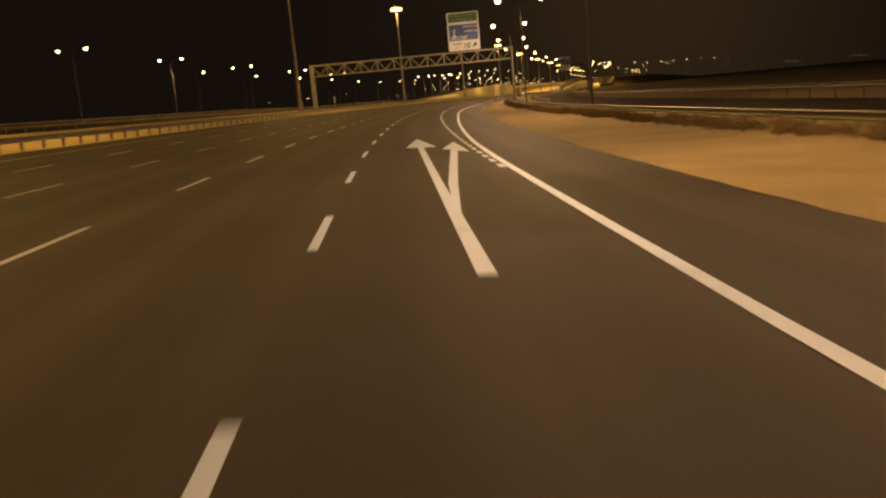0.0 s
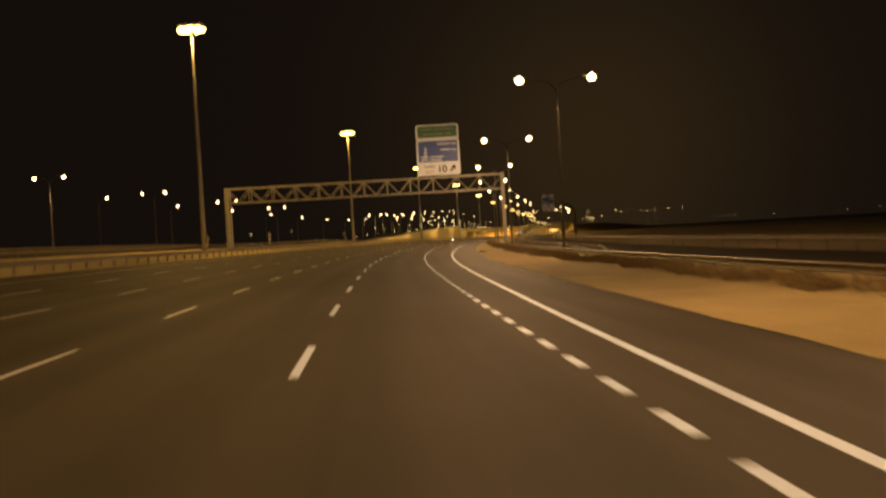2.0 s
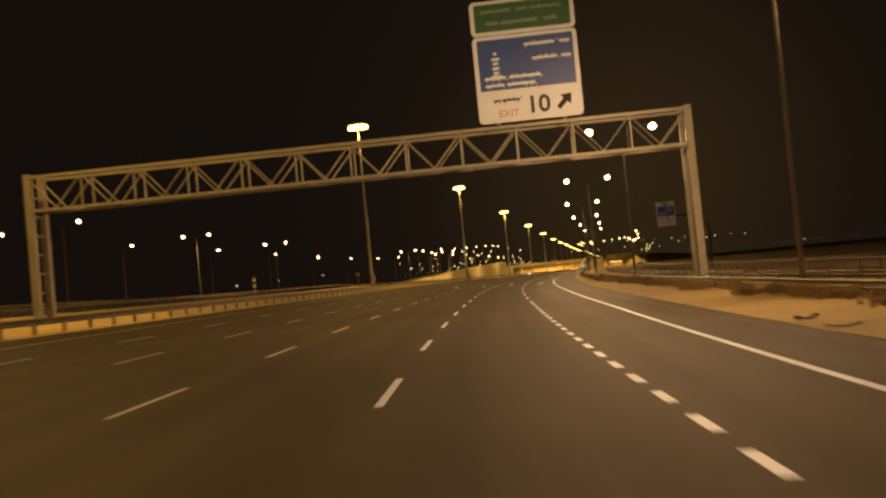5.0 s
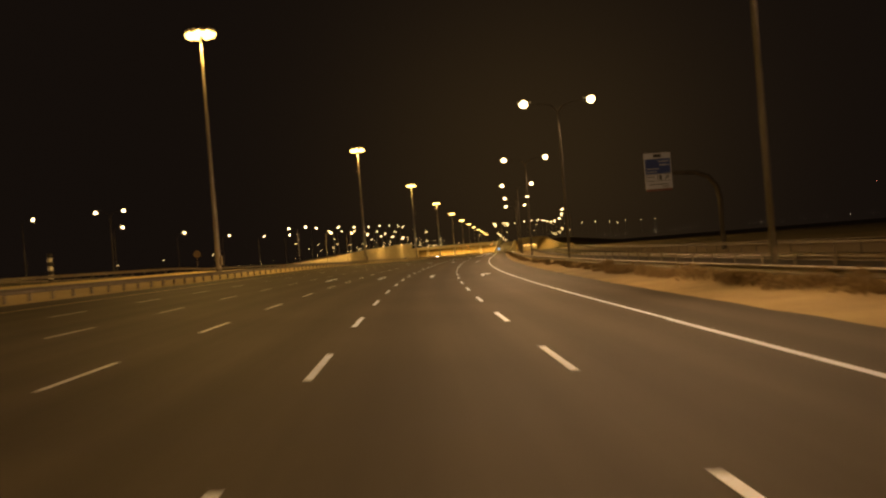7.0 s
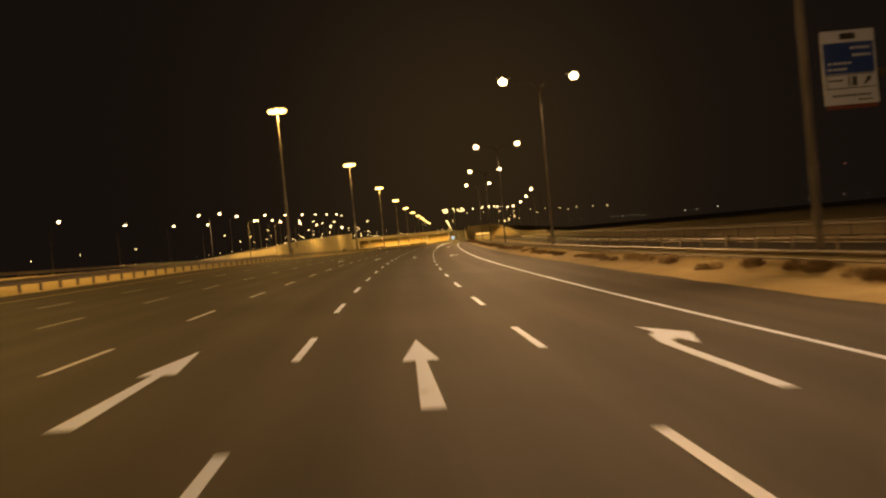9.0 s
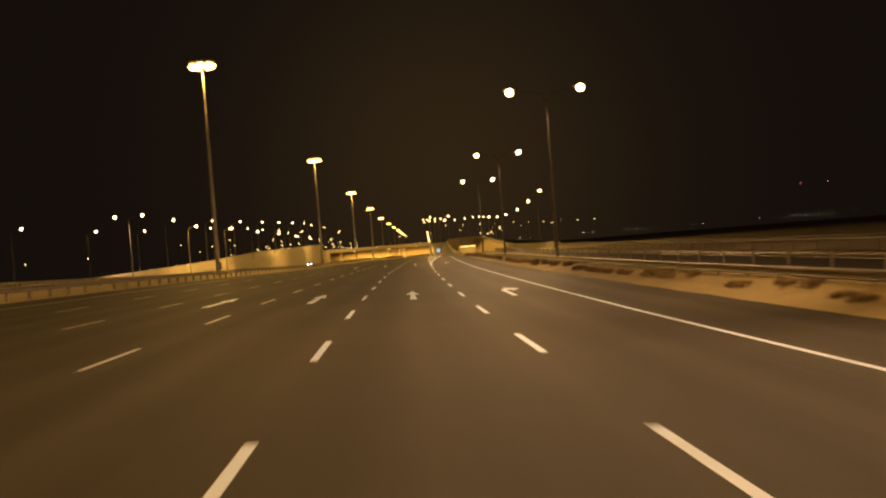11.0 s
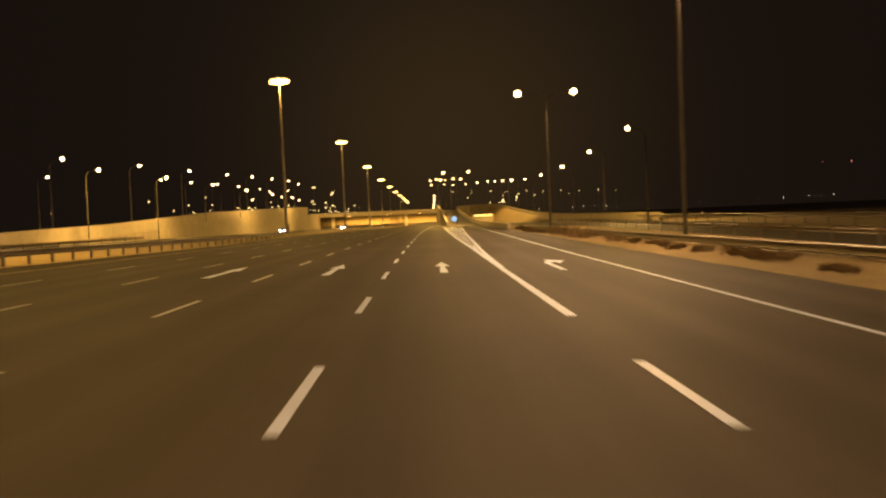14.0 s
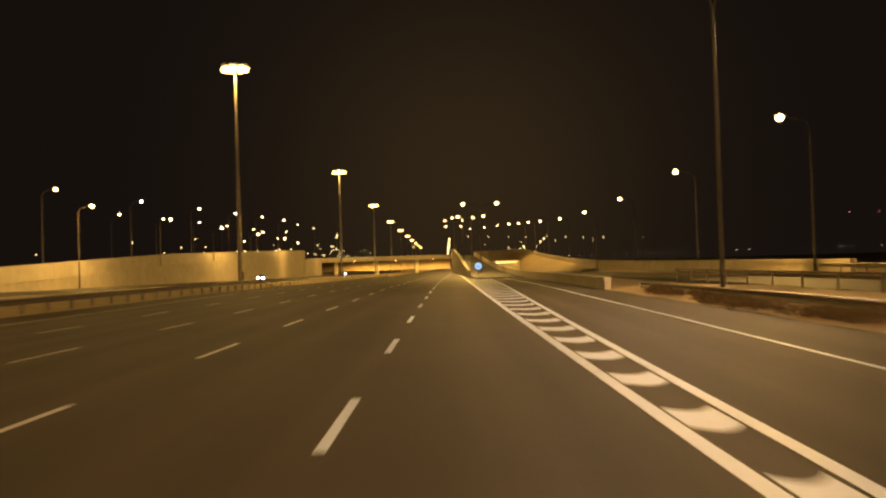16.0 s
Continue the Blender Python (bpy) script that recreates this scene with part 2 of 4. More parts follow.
def bent_tube(bm, pts, r, n=8):
    """A round bar through several points."""
    pts = [Vector(p) for p in pts]
    rings = []
    for i, p in enumerate(pts):
        d = (pts[min(i + 1, len(pts) - 1)] - pts[max(i - 1, 0)]).normalized()
        q = d.to_track_quat("Z", "Y")
        rr = r[i] if isinstance(r, (list, tuple)) else r
        rings.append([bm.verts.new(p + q @ Vector((rr * math.cos(2 * math.pi * k / n), rr * math.sin(2 * math.pi * k / n), 0))) for k in range(n)])
    for a, b in zip(rings, rings[1:]):
        for k in range(n):
            bm.faces.new((a[k], a[(k + 1) % n], b[(k + 1) % n], b[k]))
    bm.faces.new(rings[0][::-1])
    bm.faces.new(rings[-1])


def sweep(bm, s_list, profile, closed=True, uv=False):
    """Carries a profile along the road. profile(s) gives (u, z over ground) points, or (u, z, True) for an absolute height."""
    rows = []
    for s in s_list:
        row = []
        for q in profile(s):
            v = at_abs(s, q[0], q[1]) if len(q) > 2 else at(s, q[0], q[1])
            row.append((bm.verts.new(v), s, q[0]))
        rows.append(row)
    layer = bm.loops.layers.uv.new("su") if uv else None
    k = len(rows[0])
    for a, b in zip(rows, rows[1:]):
        for i in range(k if closed else k - 1):
            j = (i + 1) % k
            quad = (a[i], a[j], b[j], b[i])
            f = bm.faces.new([q[0] for q in quad])
            if layer:
                for lo, q in zip(f.loops, quad):
                    lo[layer].uv = (q[1], q[2])
    if closed:
        bm.faces.new([q[0] for q in rows[0]][::-1])
        bm.faces.new([q[0] for q in rows[-1]])


def steps(a, b, d):
    n = max(1, round((b - a) / d))
    return [a + (b - a) * i / n for i in range(n + 1)]


def flat_shape(bm, pts, top, thick=0.006):
    """A thin plate on the road with the outline pts in (s, u)."""
    up = [bm.verts.new(at(s, u, top)) for s, u in pts]
    low = [bm.verts.new(at(s, u, top - thick)) for s, u in pts]
    bm.faces.new(up)
    for i in range(len(pts)):
        j = (i + 1) % len(pts)
        bm.faces.new((up[i], low[i], low[j], up[j]))


# ---- ground: one sheet to the horizon ----
def along_road(x, y):
    d = (X_LINE - x) ** 2 + (Y_LINE - y) ** 2
    j = int(d.argmin())
    ax, ay = x - X_LINE[j], y - Y_LINE[j]
    return S_LINE[j] + ax * DX[j] + ay * DY[j], ax * DY[j] - ay * DX[j]


def edge_line(s):
    """The solid line at the right of the exit lane."""
    return float(np.interp(s, [-200, 2, 7, 13, 21, 30, 35, 52, 81, 119, 173, 210, 260, 330, 436, 460, 500, 600], [3.68, 3.71, 3.8, 3.88, 3.97, 4.08, 4.16, 4.58, 5.3, 5.98, 7.0, 7.3, 7.36, 7.45, 7.48, 7.62, 7.75, 7.9]))


def tarmac_edge(s):
    return float(np.interp(s, [-200, 8, 27, 45, 64, 79, 98, 128, 165, 205, 250, 300, 340, 380, 405, 430, 470, 482], [6.95, 7.0, 7.3, 7.65, 8.05, 8.4, 8.7, 9.1, 9.75, 10.35, 10.95, 11.2, 11.1, 10.9, 10.7, 10.45, 10.15, 10.0]))


def ground_height(x, y):
    s, u = along_road(x, y)
    z = lie(s, u)
    if -64.0 < u < 31.0 and s < 1420:
        z -= 0.30
    z += 0.10 * noise.noise(Vector((x * 0.05, y * 0.05, 0))) * min(max((abs(u + 3) - 40) / 60, 0), 4)
    return z


def build_ground():
    xs = sorted(set(list(range(-120, 281, 5)) + [-4500, -3000, -2000, -1300, -900, -600, -450, -330, -250, -190, -150] + [330, 400, 500, 650, 900, 1300, 2000, 3000, 4500]))
    ys = sorted(set(list(range(-60, 941, 6)) + [-4500, -2500, -1200, -600, -300, -150, -100] + [1000, 1100, 1250, 1500, 1900, 2500, 3500, 4800]))
    verts = [(x, y, ground_height(x, y)) for y in ys for x in xs]
    w = len(xs)
    faces = [(j * w + i, j * w + i + 1, (j + 1) * w + i + 1, (j + 1) * w + i) for j in range(len(ys) - 1) for i in range(w - 1)]
    me = bpy.data.meshes.new("ground")
    me.from_pydata(verts, [], faces)
    me.materials.append(DESERT)
    return tagged(new("ground", me), "dark desert sand plain reaching to the horizon", "ground", kind="structure")


build_ground()

# ---- carriageway ----
bm = bmesh.new()
sweep(bm, steps(-160, 1400, 4), lambda s: [(u, 0.0) for u in (-17.3, -14.6, -10.95, -7.3, -3.65, 0.0, 3.65)] + [(edge_line(s), 0.0), (tarmac_edge(s), 0.0), (tarmac_edge(s) + 0.25, -0.2), (-17.55, -0.2)], True, True)
road = part("road", bm, ASPHALT)
tagged(road, "dark asphalt motorway carriageway with worn wheel tracks", "road", kind="structure")

bm = bmesh.new()
sweep(bm, steps(-160, 700, 6), lambda s: [(19.3, 0.0), (23.5, 0.0), (28.0, 0.0), (28.2, -0.2), (19.1, -0.2)], True, True)
tagged(part("service_road", bm, ASPHALT), "dark asphalt service road between steel guardrails", "road", kind="structure")

bm = bmesh.new()
sweep(bm, steps(-160, 1400, 6), lambda s: [(-60.0, 0.0), (-49.0, 0.0), (-38.5, 0.0), (-38.3, -0.2), (-60.2, -0.2)], True, True)
tagged(part("opposite_road", bm, ASPHALT), "dark asphalt carriageway across the sandy median", "road", kind="structure")


# sand verges
def sand_strip(name, s0, s1, cols, rough, seed, label, material):
    """A drifted strip of sand; cols(s) gives (u, z) from side to side."""
    bm = bmesh.new()
    def prof(s):
        out = []
        c = cols(s)
        for k, (u, z) in enumerate(c):
            n = noise.noise(Vector((s * 0.23, u * 0.6, seed))) + 0.5 * noise.noise(Vector((s * 0.9, u * 1.7, seed + 4)))
            inner = 0 < k < len(c) - 1
            out.append((u + (0.22 * noise.noise(Vector((s * 0.35, seed, k))) if k in (0, len(c) - 1) else 0), z + (rough * n if inner else 0)))
        return out
    sweep(bm, steps(s0, s1, 1.2), prof, False)
    ob = part(name, bm, material)
    for f in ob.data.polygons:
        f.use_smooth = True
    return tagged(ob, label, "sand", kind="stuff")


def right_rail(s):
    return float(np.interp(s, [-200, 40, 120, 200, 260, 360, 420, 480], [14.3, 14.2, 14.0, 13.7, 13.2, 12.6, 12.2, 11.0]))


def right_verge(s):
    """Sand that rises from the tarmac to a drift against the guardrail."""
    e, r = tarmac_edge(s), right_rail(s)
    h = float(np.interp(s, [120, 220, 290, 395, 435, 470], [0.18, 0.34, 0.46, 0.42, 0.25, 0.20]))
    return ([(e - 0.12, 0.012)] + [(e + (r - 0.55 - e) * k, 0.03 + h * z) for k, z in ((0.12, 0.03), (0.4, 0.10), (0.7, 0.17), (1.0, 0.27))]
            + [(r - 0.3, 0.03 + h * 0.6), (r, 0.03 + h * 0.9), (r + 0.5, 0.03 + h), (r + 1.8, 0.03 + h * 0.95), (0.5 * (r + 18.9) + 0.9, 0.02 + h * 0.6), (18.95, 0.02)])



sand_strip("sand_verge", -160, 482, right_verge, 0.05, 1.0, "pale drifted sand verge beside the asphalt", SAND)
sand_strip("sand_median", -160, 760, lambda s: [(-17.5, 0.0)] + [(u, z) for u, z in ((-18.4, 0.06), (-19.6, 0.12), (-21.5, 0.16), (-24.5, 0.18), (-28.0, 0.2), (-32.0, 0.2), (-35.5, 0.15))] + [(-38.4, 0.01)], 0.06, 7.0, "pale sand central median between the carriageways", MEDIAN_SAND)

# ---- road markings ----
P_DASH, DASH = 9.193, 3.25


def phase(s):
    return float(np.interp(s, [140, 190, 285, 315], [2.17, 1.03, 1.03, 2.05]))


def marking(name, pts, material=PAINT, top=0.007):
    bm = bmesh.new()
    flat_shape(bm, pts, top)
    return part(name, bm, material, road)


def band(s0, s1, u0, u1, d=4.0):
    ss = steps(s0, s1, d)
    return [(s, u1(s)) for s in ss] + [(s, u0(s)) for s in reversed(ss)]


def line(name, s0, s1, centre, width, material=PAINT, d=6.0, top=0.007):
    bm = bmesh.new()
    ss = steps(s0, s1, d)
    for a, b in zip(ss, ss[1:]):
        flat_shape(bm, [(a, centre(a) + width / 2), (b, centre(b) + width / 2), (b, centre(b) - width / 2), (a, centre(a) - width / 2)], top)
    return part(name, bm, material, road)


# headlight fall-off to the left is put into the dashes' colour and width
for u in (0.0, -3.65, -7.3, -10.95):
    k = -2
    while k * P_DASH < 640:
        s1 = k * P_DASH + phase(k * P_DASH)
        w = 0.060 if u == 0.0 else (0.052 if u == -3.65 else 0.045)
        marking("lane_dash", [(s1 - DASH, u + w), (s1, u + w), (s1, u - w), (s1 - DASH, u - w)], PAINT if u == 0.0 else PAINT_HALF_LIT if u > -5 else PAINT_UNLIT)
        k += 1
# the drop-lane line: short broken marks, then normal dashes up to the gore
s1 = 19.92
while s1 < 186:
    marking("lane_dash", [(s1, 3.80), (s1 + 1.05, 3.80), (s1 + 1.05, 3.65), (s1, 3.65)])
    s1 += 2.087
k = 21
while k * P_DASH + phase(k * P_DASH) < 393:
    s1 = k * P_DASH + phase(k * P_DASH)
    marking("lane_dash", [(s1 - DASH, 3.743), (s1, 3.743), (s1, 3.617), (s1 - DASH, 3.617)])
    k += 1
line("edge_line", -120, 208, lambda s: edge_line(s) - 0.03, 0.18, PAINT, 4.0)
line("edge_line", 208, 420, edge_line, 0.13, PAINT, 4.0)
line("edge_line", 420, 640, edge_line, 0.105, PAINT, 4.0)
line("yellow_edge_line", -120, 800, lambda s: -14.55, 0.15, PAINT_YELLOW, 8.0)


# gore
def gore_left(s):
    return float(np.interp(s, [394, 410, 420, 427, 433, 441, 450, 463, 500, 560, 640], [3.67, 3.66, 3.63, 3.60, 3.54, 3.45, 3.38, 3.27, 3.05, 2.9, 2.2]))


def gore_right(s):
    return float(np.interp(s, [394, 410, 420, 426, 431, 440, 456, 480, 500, 560], [3.67, 3.72, 3.86, 3.97, 4.09, 4.24, 4.48, 4.93, 5.3, 6.2]))


line("gore_line", 393, 640, gore_left, 0.185, PAINT, 4.0)
line("gore_line", 408, 560, gore_right, 0.17, PAINT, 4.0, 0.0085)
marking("gore_tip", [(421.5, 3.755), (426.0, 3.855), (430.2, 3.93), (430.0, 3.74), (426.0, 3.735)][::-1])
s1 = 431.0
while s1 < 560:
    a, b = gore_left(s1) + 0.13, gore_right(s1) - 0.13
    n = 6
    front = [(s1 - 0.5 * (b - a) * math.sin(math.pi * i / n), a + (b - a) * i / n) for i in range(n + 1)]
    back = [(s + 1.15, u) for s, u in front]
    marking("gore_bar", back + front[::-1])
    s1 += 3.3


# arrows on the lanes
def straight_arrow(s, u):
    """Tip at s + 6.4."""
    marking("lane_arrow", [(s, u - 0.13), (s + 3.7, u - 0.075), (s + 3.7, u - 0.26), (s + 6.4, u), (s + 3.7, u + 0.26), (s + 3.7, u + 0.075), (s, u + 0.13)][::-1])


def right_arrow(s, u):
    """A stem that bends to a head on the right."""
    marking("lane_arrow", [(s, u - 0.24), (s + 4.2, u - 0.22), (s + 5.2, u - 0.08), (s + 5.6, u + 0.10), (s + 6.5, u + 0.05), (s + 5.3, u + 0.62), (s + 3.9, u + 0.28), (s + 4.6, u + 0.20), (s + 4.4, u + 0.02), (s + 3.8, u - 0.04), (s, u - 0.06)][::-1])


for base in (250.8, 328.9, 405.6):
    for u in (-5.48, -1.83, 1.83):
        straight_arrow(base, u - (0.06 if base > 400 else 0.0))
    right_arrow(base, 5.62)
# the forked lane-drop arrow
marking("fork_arrow", [(6.1, 1.75), (16.0, 1.84), (31.2, 1.82), (31.2, 1.40), (38.9, 1.86), (31.2, 2.50), (31.2, 2.03), (16.0, 2.03), (6.1, 1.95)][::-1])
marking("fork_arrow", [(9.5, 1.84), (10.5, 1.97), (16.0, 2.32), (28.2, 3.12), (27.3, 3.46), (34.6, 3.32), (29.3, 2.64), (28.9, 2.92), (16.0, 2.12)], PAINT, 0.0085)


# ---- guardrails ----
W_BEAM = [(0.0, 0.75), (0.045, 0.74), (0.08, 0.70), (0.045, 0.64), (0.0, 0.595), (0.045, 0.55), (0.08, 0.49), (0.045, 0.45), (0.0, 0.44)]


def post_mesh(w, d):
    bm = bmesh.new()
    box(bm, -w, -d, -0.35, w, d, 0.74)
    box(bm, -w - 0.005, -d - 0.025, 0.46, w + 0.005, d + 0.025, 0.70)
    me = bpy.data.meshes.new("guardrail_post")
    bm.to_mesh(me)
    bm.free()
    me.materials.append(STEEL)
    return me


POST, POST_SLIM = post_mesh(0.06, 0.075), post_mesh(0.035, 0.05)


def guardrail(s0, s1, line_u, face, spacing, label, lift=0.0, turned=False, sink=lambda s: 0.0):
    """A W-beam on posts; face +1 or -1 is the side of the road that it shows its ridges to."""
    top = thing("guardrail", Matrix.Identity(4), label, "guardrail", "steel guardrails along the road")
    bm = bmesh.new()
    prof = [(face * (0.06 + a), z + lift) for a, z in W_BEAM] + [(face * (0.055 + a), z + lift) for a, z in reversed(W_BEAM)]

    def down(s):
        return sink(s) + (0.68 * max(0.0, 1 - (s - s0) / 4.5) ** 2 if turned else 0.0)
    sweep(bm, steps(s0, s1, 1.5 if turned else 3.0), lambda s: [(line_u(s) + a, z - down(s)) for a, z in prof])
    part("beam", bm, STEEL, top)
    s = s0 + (5.0 if turned else 0.4)
    while s < s1:
        v = at(s, line_u(s), lift - sink(s))
        share("post", POST if line_u(s) < -17 and face > 0 else POST_SLIM, top, pose(v.x, v.y, v.z, 0, 0, math.degrees(heading(s))))
        s += spacing
    return top


guardrail(-100, 690, lambda s: -18.0, 1, 2.66, "galvanised steel guardrail on the edge of the sand median")
guardrail(-60, 478, right_rail, -1, 2.66, "galvanised steel guardrail on the sand verge", 0.06, False, lambda s: float(np.interp(s, [390, 430, 478], [0.0, 0.2, 0.3])))
guardrail(122, 500, lambda s: 18.0, 1, 4.0, "galvanised steel guardrail beside the service road", 0.1, True)
guardrail(122.5, 196, lambda s: right_rail(s) + 0.75, 1, 2.66, "galvanised steel guardrail before the lamp foot with a turned-down end", 0.1, True)
guardrail(-20, 500, lambda s: 29.0, -1, 4.0, "galvanised steel guardrail beyond the service road", 0.2)
guardrail(-60, 360, lambda s: -61.5, 1, 4.0, "galvanised steel guardrail on the far edge of the opposite carriageway", 0.05)
guardrail(-60, 500, lambda s: -37.6, -1, 4.0, "galvanised steel guardrail across the sandy median", 0.1)


# ---- street lamps ----
def luminaire(bm_body, bm_glow, tip, out):
    """A lamp head at tip that points along out."""
    q = Vector(out).to_track_quat("X", "Z")
    m = Matrix.Translation(tip) @ q.to_matrix().to_4x4()
    pts = [(-0.1, 0.10), (0.15, 0.17), (0.6, 0.20), (1.0, 0.16), (1.12, 0.06)]
    rows = []
    for x, w in pts:
        rows.append([bm_body.verts.new(m @ Vector((x, w * math.cos(a), 0.16 + 0.14 * max(math.sin(a), 0)))) for a in [math.pi * i / 6 for i in range(7)]])
    for a, b in zip(rows, rows[1:]):
        for i in range(6):
            bm_body.faces.new((a[i], a[i + 1], b[i + 1], b[i]))
    # the glowing bowl is oversized and round, to stand for the lamp's glare
    bowl = []
    for j in range(7):
        a = -math.pi / 2 * 0.92 + j * math.pi * 0.85 / 6
        r, z = 0.34 * math.cos(a), -0.02 + 0.34 * math.sin(a)
        bowl.append([bm_glow.verts.new(m @ Vector((0.6 + 1.1 * r * math.cos(2 * math.pi * i / 12), r * math.sin(2 * math.pi * i / 12), z))) for i in range(12)])
    for a, b in zip(bowl, bowl[1:]):
        for i in range(12):
            bm_glow.faces.new((a[i], a[(i + 1) % 12], b[(i + 1) % 12], b[i]))
    bm_glow.faces.new(bowl[-1])
    bm_glow.faces.new(bowl[0][::-1])


def street_lamp(name, height, arms, glow_mat, reach=2.35, label="", group=""):
    """A tapered pole with one or two curved arms, built at the origin."""
    ob = thing(name, Matrix.Identity(4), label, "street lamp", group)
    bm = bmesh.new()
    tube(bm, (0, 0, -0.4), (0, 0, height - 1.2), 0.125, 0.075, 10)
    part("pole", bm, POLE_STEEL, ob)
    bm = bmesh.new()
    box(bm, -0.22, -0.22, -0.4, 0.22, 0.22, 0.06)
    for sx in (-0.16, 0.16):
        for sy in (-0.16, 0.16):
            tube(bm, (sx, sy, 0.05), (sx, sy, 0.12), 0.025, 0.025, 6)
    part("base_plate", bm, STEEL, ob)
    bm = bmesh.new()
    box(bm, -0.06, -0.135, 0.7, 0.06, -0.115, 1.25)
    part("hatch", bm, STEEL, ob)
    for d in arms:
        bm = bmesh.new()
        bent_tube(bm, [(0, 0, height - 1.25), (d * 0.12, 0, height - 0.75), (d * 0.5, 0, height - 0.3), (d * 1.2, 0, height - 0.08), (d * reach, 0, height)], [0.06, 0.05, 0.04, 0.032, 0.03], 8)
        arm = part("arm", bm, POLE_STEEL, ob)
        bb, bg = bmesh.new(), bmesh.new()
        luminaire(bb, bg, (d * reach, 0, height), (d, 0, 0.06))
        part("lamp_housing", bb, POLE_STEEL, arm)
        part("lamp_bowl", bg, glow_mat, arm)
    return ob


def lamp_light(name, where, watts, colour, size, spread=146, blend=0.3, aim=None):
    """The beam of a lamp, straight down or towards the place aim."""
    d = bpy.data.lights.new(name, "SPOT")
    d.energy, d.color, d.shadow_soft_size = watts, colour, size
    d.spot_size, d.spot_blend = radians(spread), blend
    ob = new(name, d)
    ob.matrix_basis = pose(*where) if aim is None else look(where, aim)
    return ob


def twin_beams(s, u, z, watts, colour, aim_u, reach=17.0):
    """Two spots as from a street lamp's head: one beam up the road and one down it."""
    for way in (-reach, reach):
        lamp_light("lamp_light", at_abs(s, u, z), watts, colour, 0.3, 124, 0.9, at(s + way, aim_u, 0))


double = street_lamp("street_lamp", 14.3, (-1, 1), POLE_GLOW, 2.35, "tall grey steel street lamp with two lit arms", "lamps along the right verge")
VERGE = [(13, 14.6), (66.5, 15.05), (125.5, 15.1), (171.9, 14.5), (219.4, 14.2), (266.9, 13.6), (316.3, 13.6), (371.3, 13.9), (423.1, 14.2), (474.1, 13.95)]
for i, (s, u) in enumerate(VERGE):
    m = stand(s, u, 0.1)
    if i == 0:
        double.matrix_basis = m
    else:
        copy_thing(double, m)
    # one head lights the lanes, the other one the service road
    twin_beams(s, u - 3.2, lie(s, u - 3.2) + 13.6, POLE_WATTS * 0.72, WARM, u - 12.5)
    lamp_light("lamp_light", at(s, u + 3.2, 13.6), POLE_WATTS * 0.17, WARM, 0.3)
    if s in (171.9, 266.9):
        # added spots brighten the signs, in place of headlights on their sheeting
        lamp_light("lamp_light", at(s, u - 3.2, 13.3), POLE_WATTS * 0.18, WARM, 0.3, 110, 0.5, at(s + 18.0, u - 3.2, 14.0))
# beyond the exit they climb with the exit ramp
far_double = street_lamp("street_lamp", 13.0, (-1, 1), FAR_GLOW, 2.35, "tall grey steel street lamp with two lit arms", "lamps beyond the exit")
FAR_ROW = [(590.5, 6.1, -0.4), (640, 5.2, 0.3), (688, 3.6, 2.8), (740, 0.9, 4.9), (790, 0.5, 5.2)]
for i, (s, u, up) in enumerate(FAR_ROW):
    if i == 0:
        far_double.matrix_basis = stand(s, u, up)
    else:
        copy_thing(far_double, stand(s, u, up))
    if s in (590.5, 688, 790):
        twin_beams(s, u - 2.9, lie(s, u) + up + 12.2, POLE_WATTS * 2.0, SODIUM, u - 9.0)
# a file of single lamps beside the nose wall and on beyond the bridge
far_single = street_lamp("street_lamp", 12.6, (-1,), FAR_GLOW, 2.0, "tall grey steel street lamp with one lit arm", "lamps beyond the exit")
for i in range(16):
    s = 770.0 + 42.0 * i
    m = stand(s, 1.6 - 0.013 * (s - 770.0), 0.0)
    if i == 0:
        far_single.matrix_basis = m
    else:
        copy_thing(far_single, m)
    if i in (2, 4, 12, 13):
        v = -1.6 - 0.013 * (s - 770.0)
        twin_beams(s, v, lie(s, v) + 12.0, POLE_WATTS * 2.0, SODIUM, v - 8.0)
# doubles across the road, made up with strong spots to brighten the far bank
for u in (-95.0, -66.0, -22.0):
    copy_thing(far_double, stand(1335, u, 0.0))
    lamp_light("lamp_light", at(1335, u + 2.9, 12.0), POLE_WATTS * 6.8, SODIUM, 0.4, 172)

# the parallel road across the median: double lamps
opp = street_lamp("street_lamp", 14.2, (-1, 1), POLE_GLOW, 2.35, "grey steel street lamp with two lit arms across the median", "lamps across the median")
OPP = [(132, -73.6, 0.3), (179, -73.6, 0.3), (226, -72.6, 0.0), (273, -71.3, 0.0), (320, -69.3, 0.1), (367.3, -68.9, 0.0), (492.8, -60.9, -0.2)]
for i, (s, u, up) in enumerate(OPP):
    if i == 0:
        opp.matrix_basis = stand(s, u, up)
    else:
        copy_thing(opp, stand(s, u, up))
    if s in (226, 320, 492.8):
        lamp_light("lamp_light", at(s, u + 2.9, up + 13.4), POLE_WATTS * (1.0 if s > 400 else 0.7), WARM, 0.4)


def hang(template, s, u, z, height, out):
    """A lamp whose head hangs at s, u and the height z."""
    v = at_abs(s, u - out, z - height + 0.1)
    m = pose(v.x, v.y, v.z, 0, 0, math.degrees(heading(s)))
    return copy_thing(template, m)


# single-armed lamps along the road's far side, then up its climbing ramp
tall = street_lamp("street_lamp", 14.0, (1,), POLE_GLOW, 1.8, "grey steel street lamp with one lit arm", "lamps on the left ramps")
tall.matrix_basis = stand(281, -89.9, 0.3)
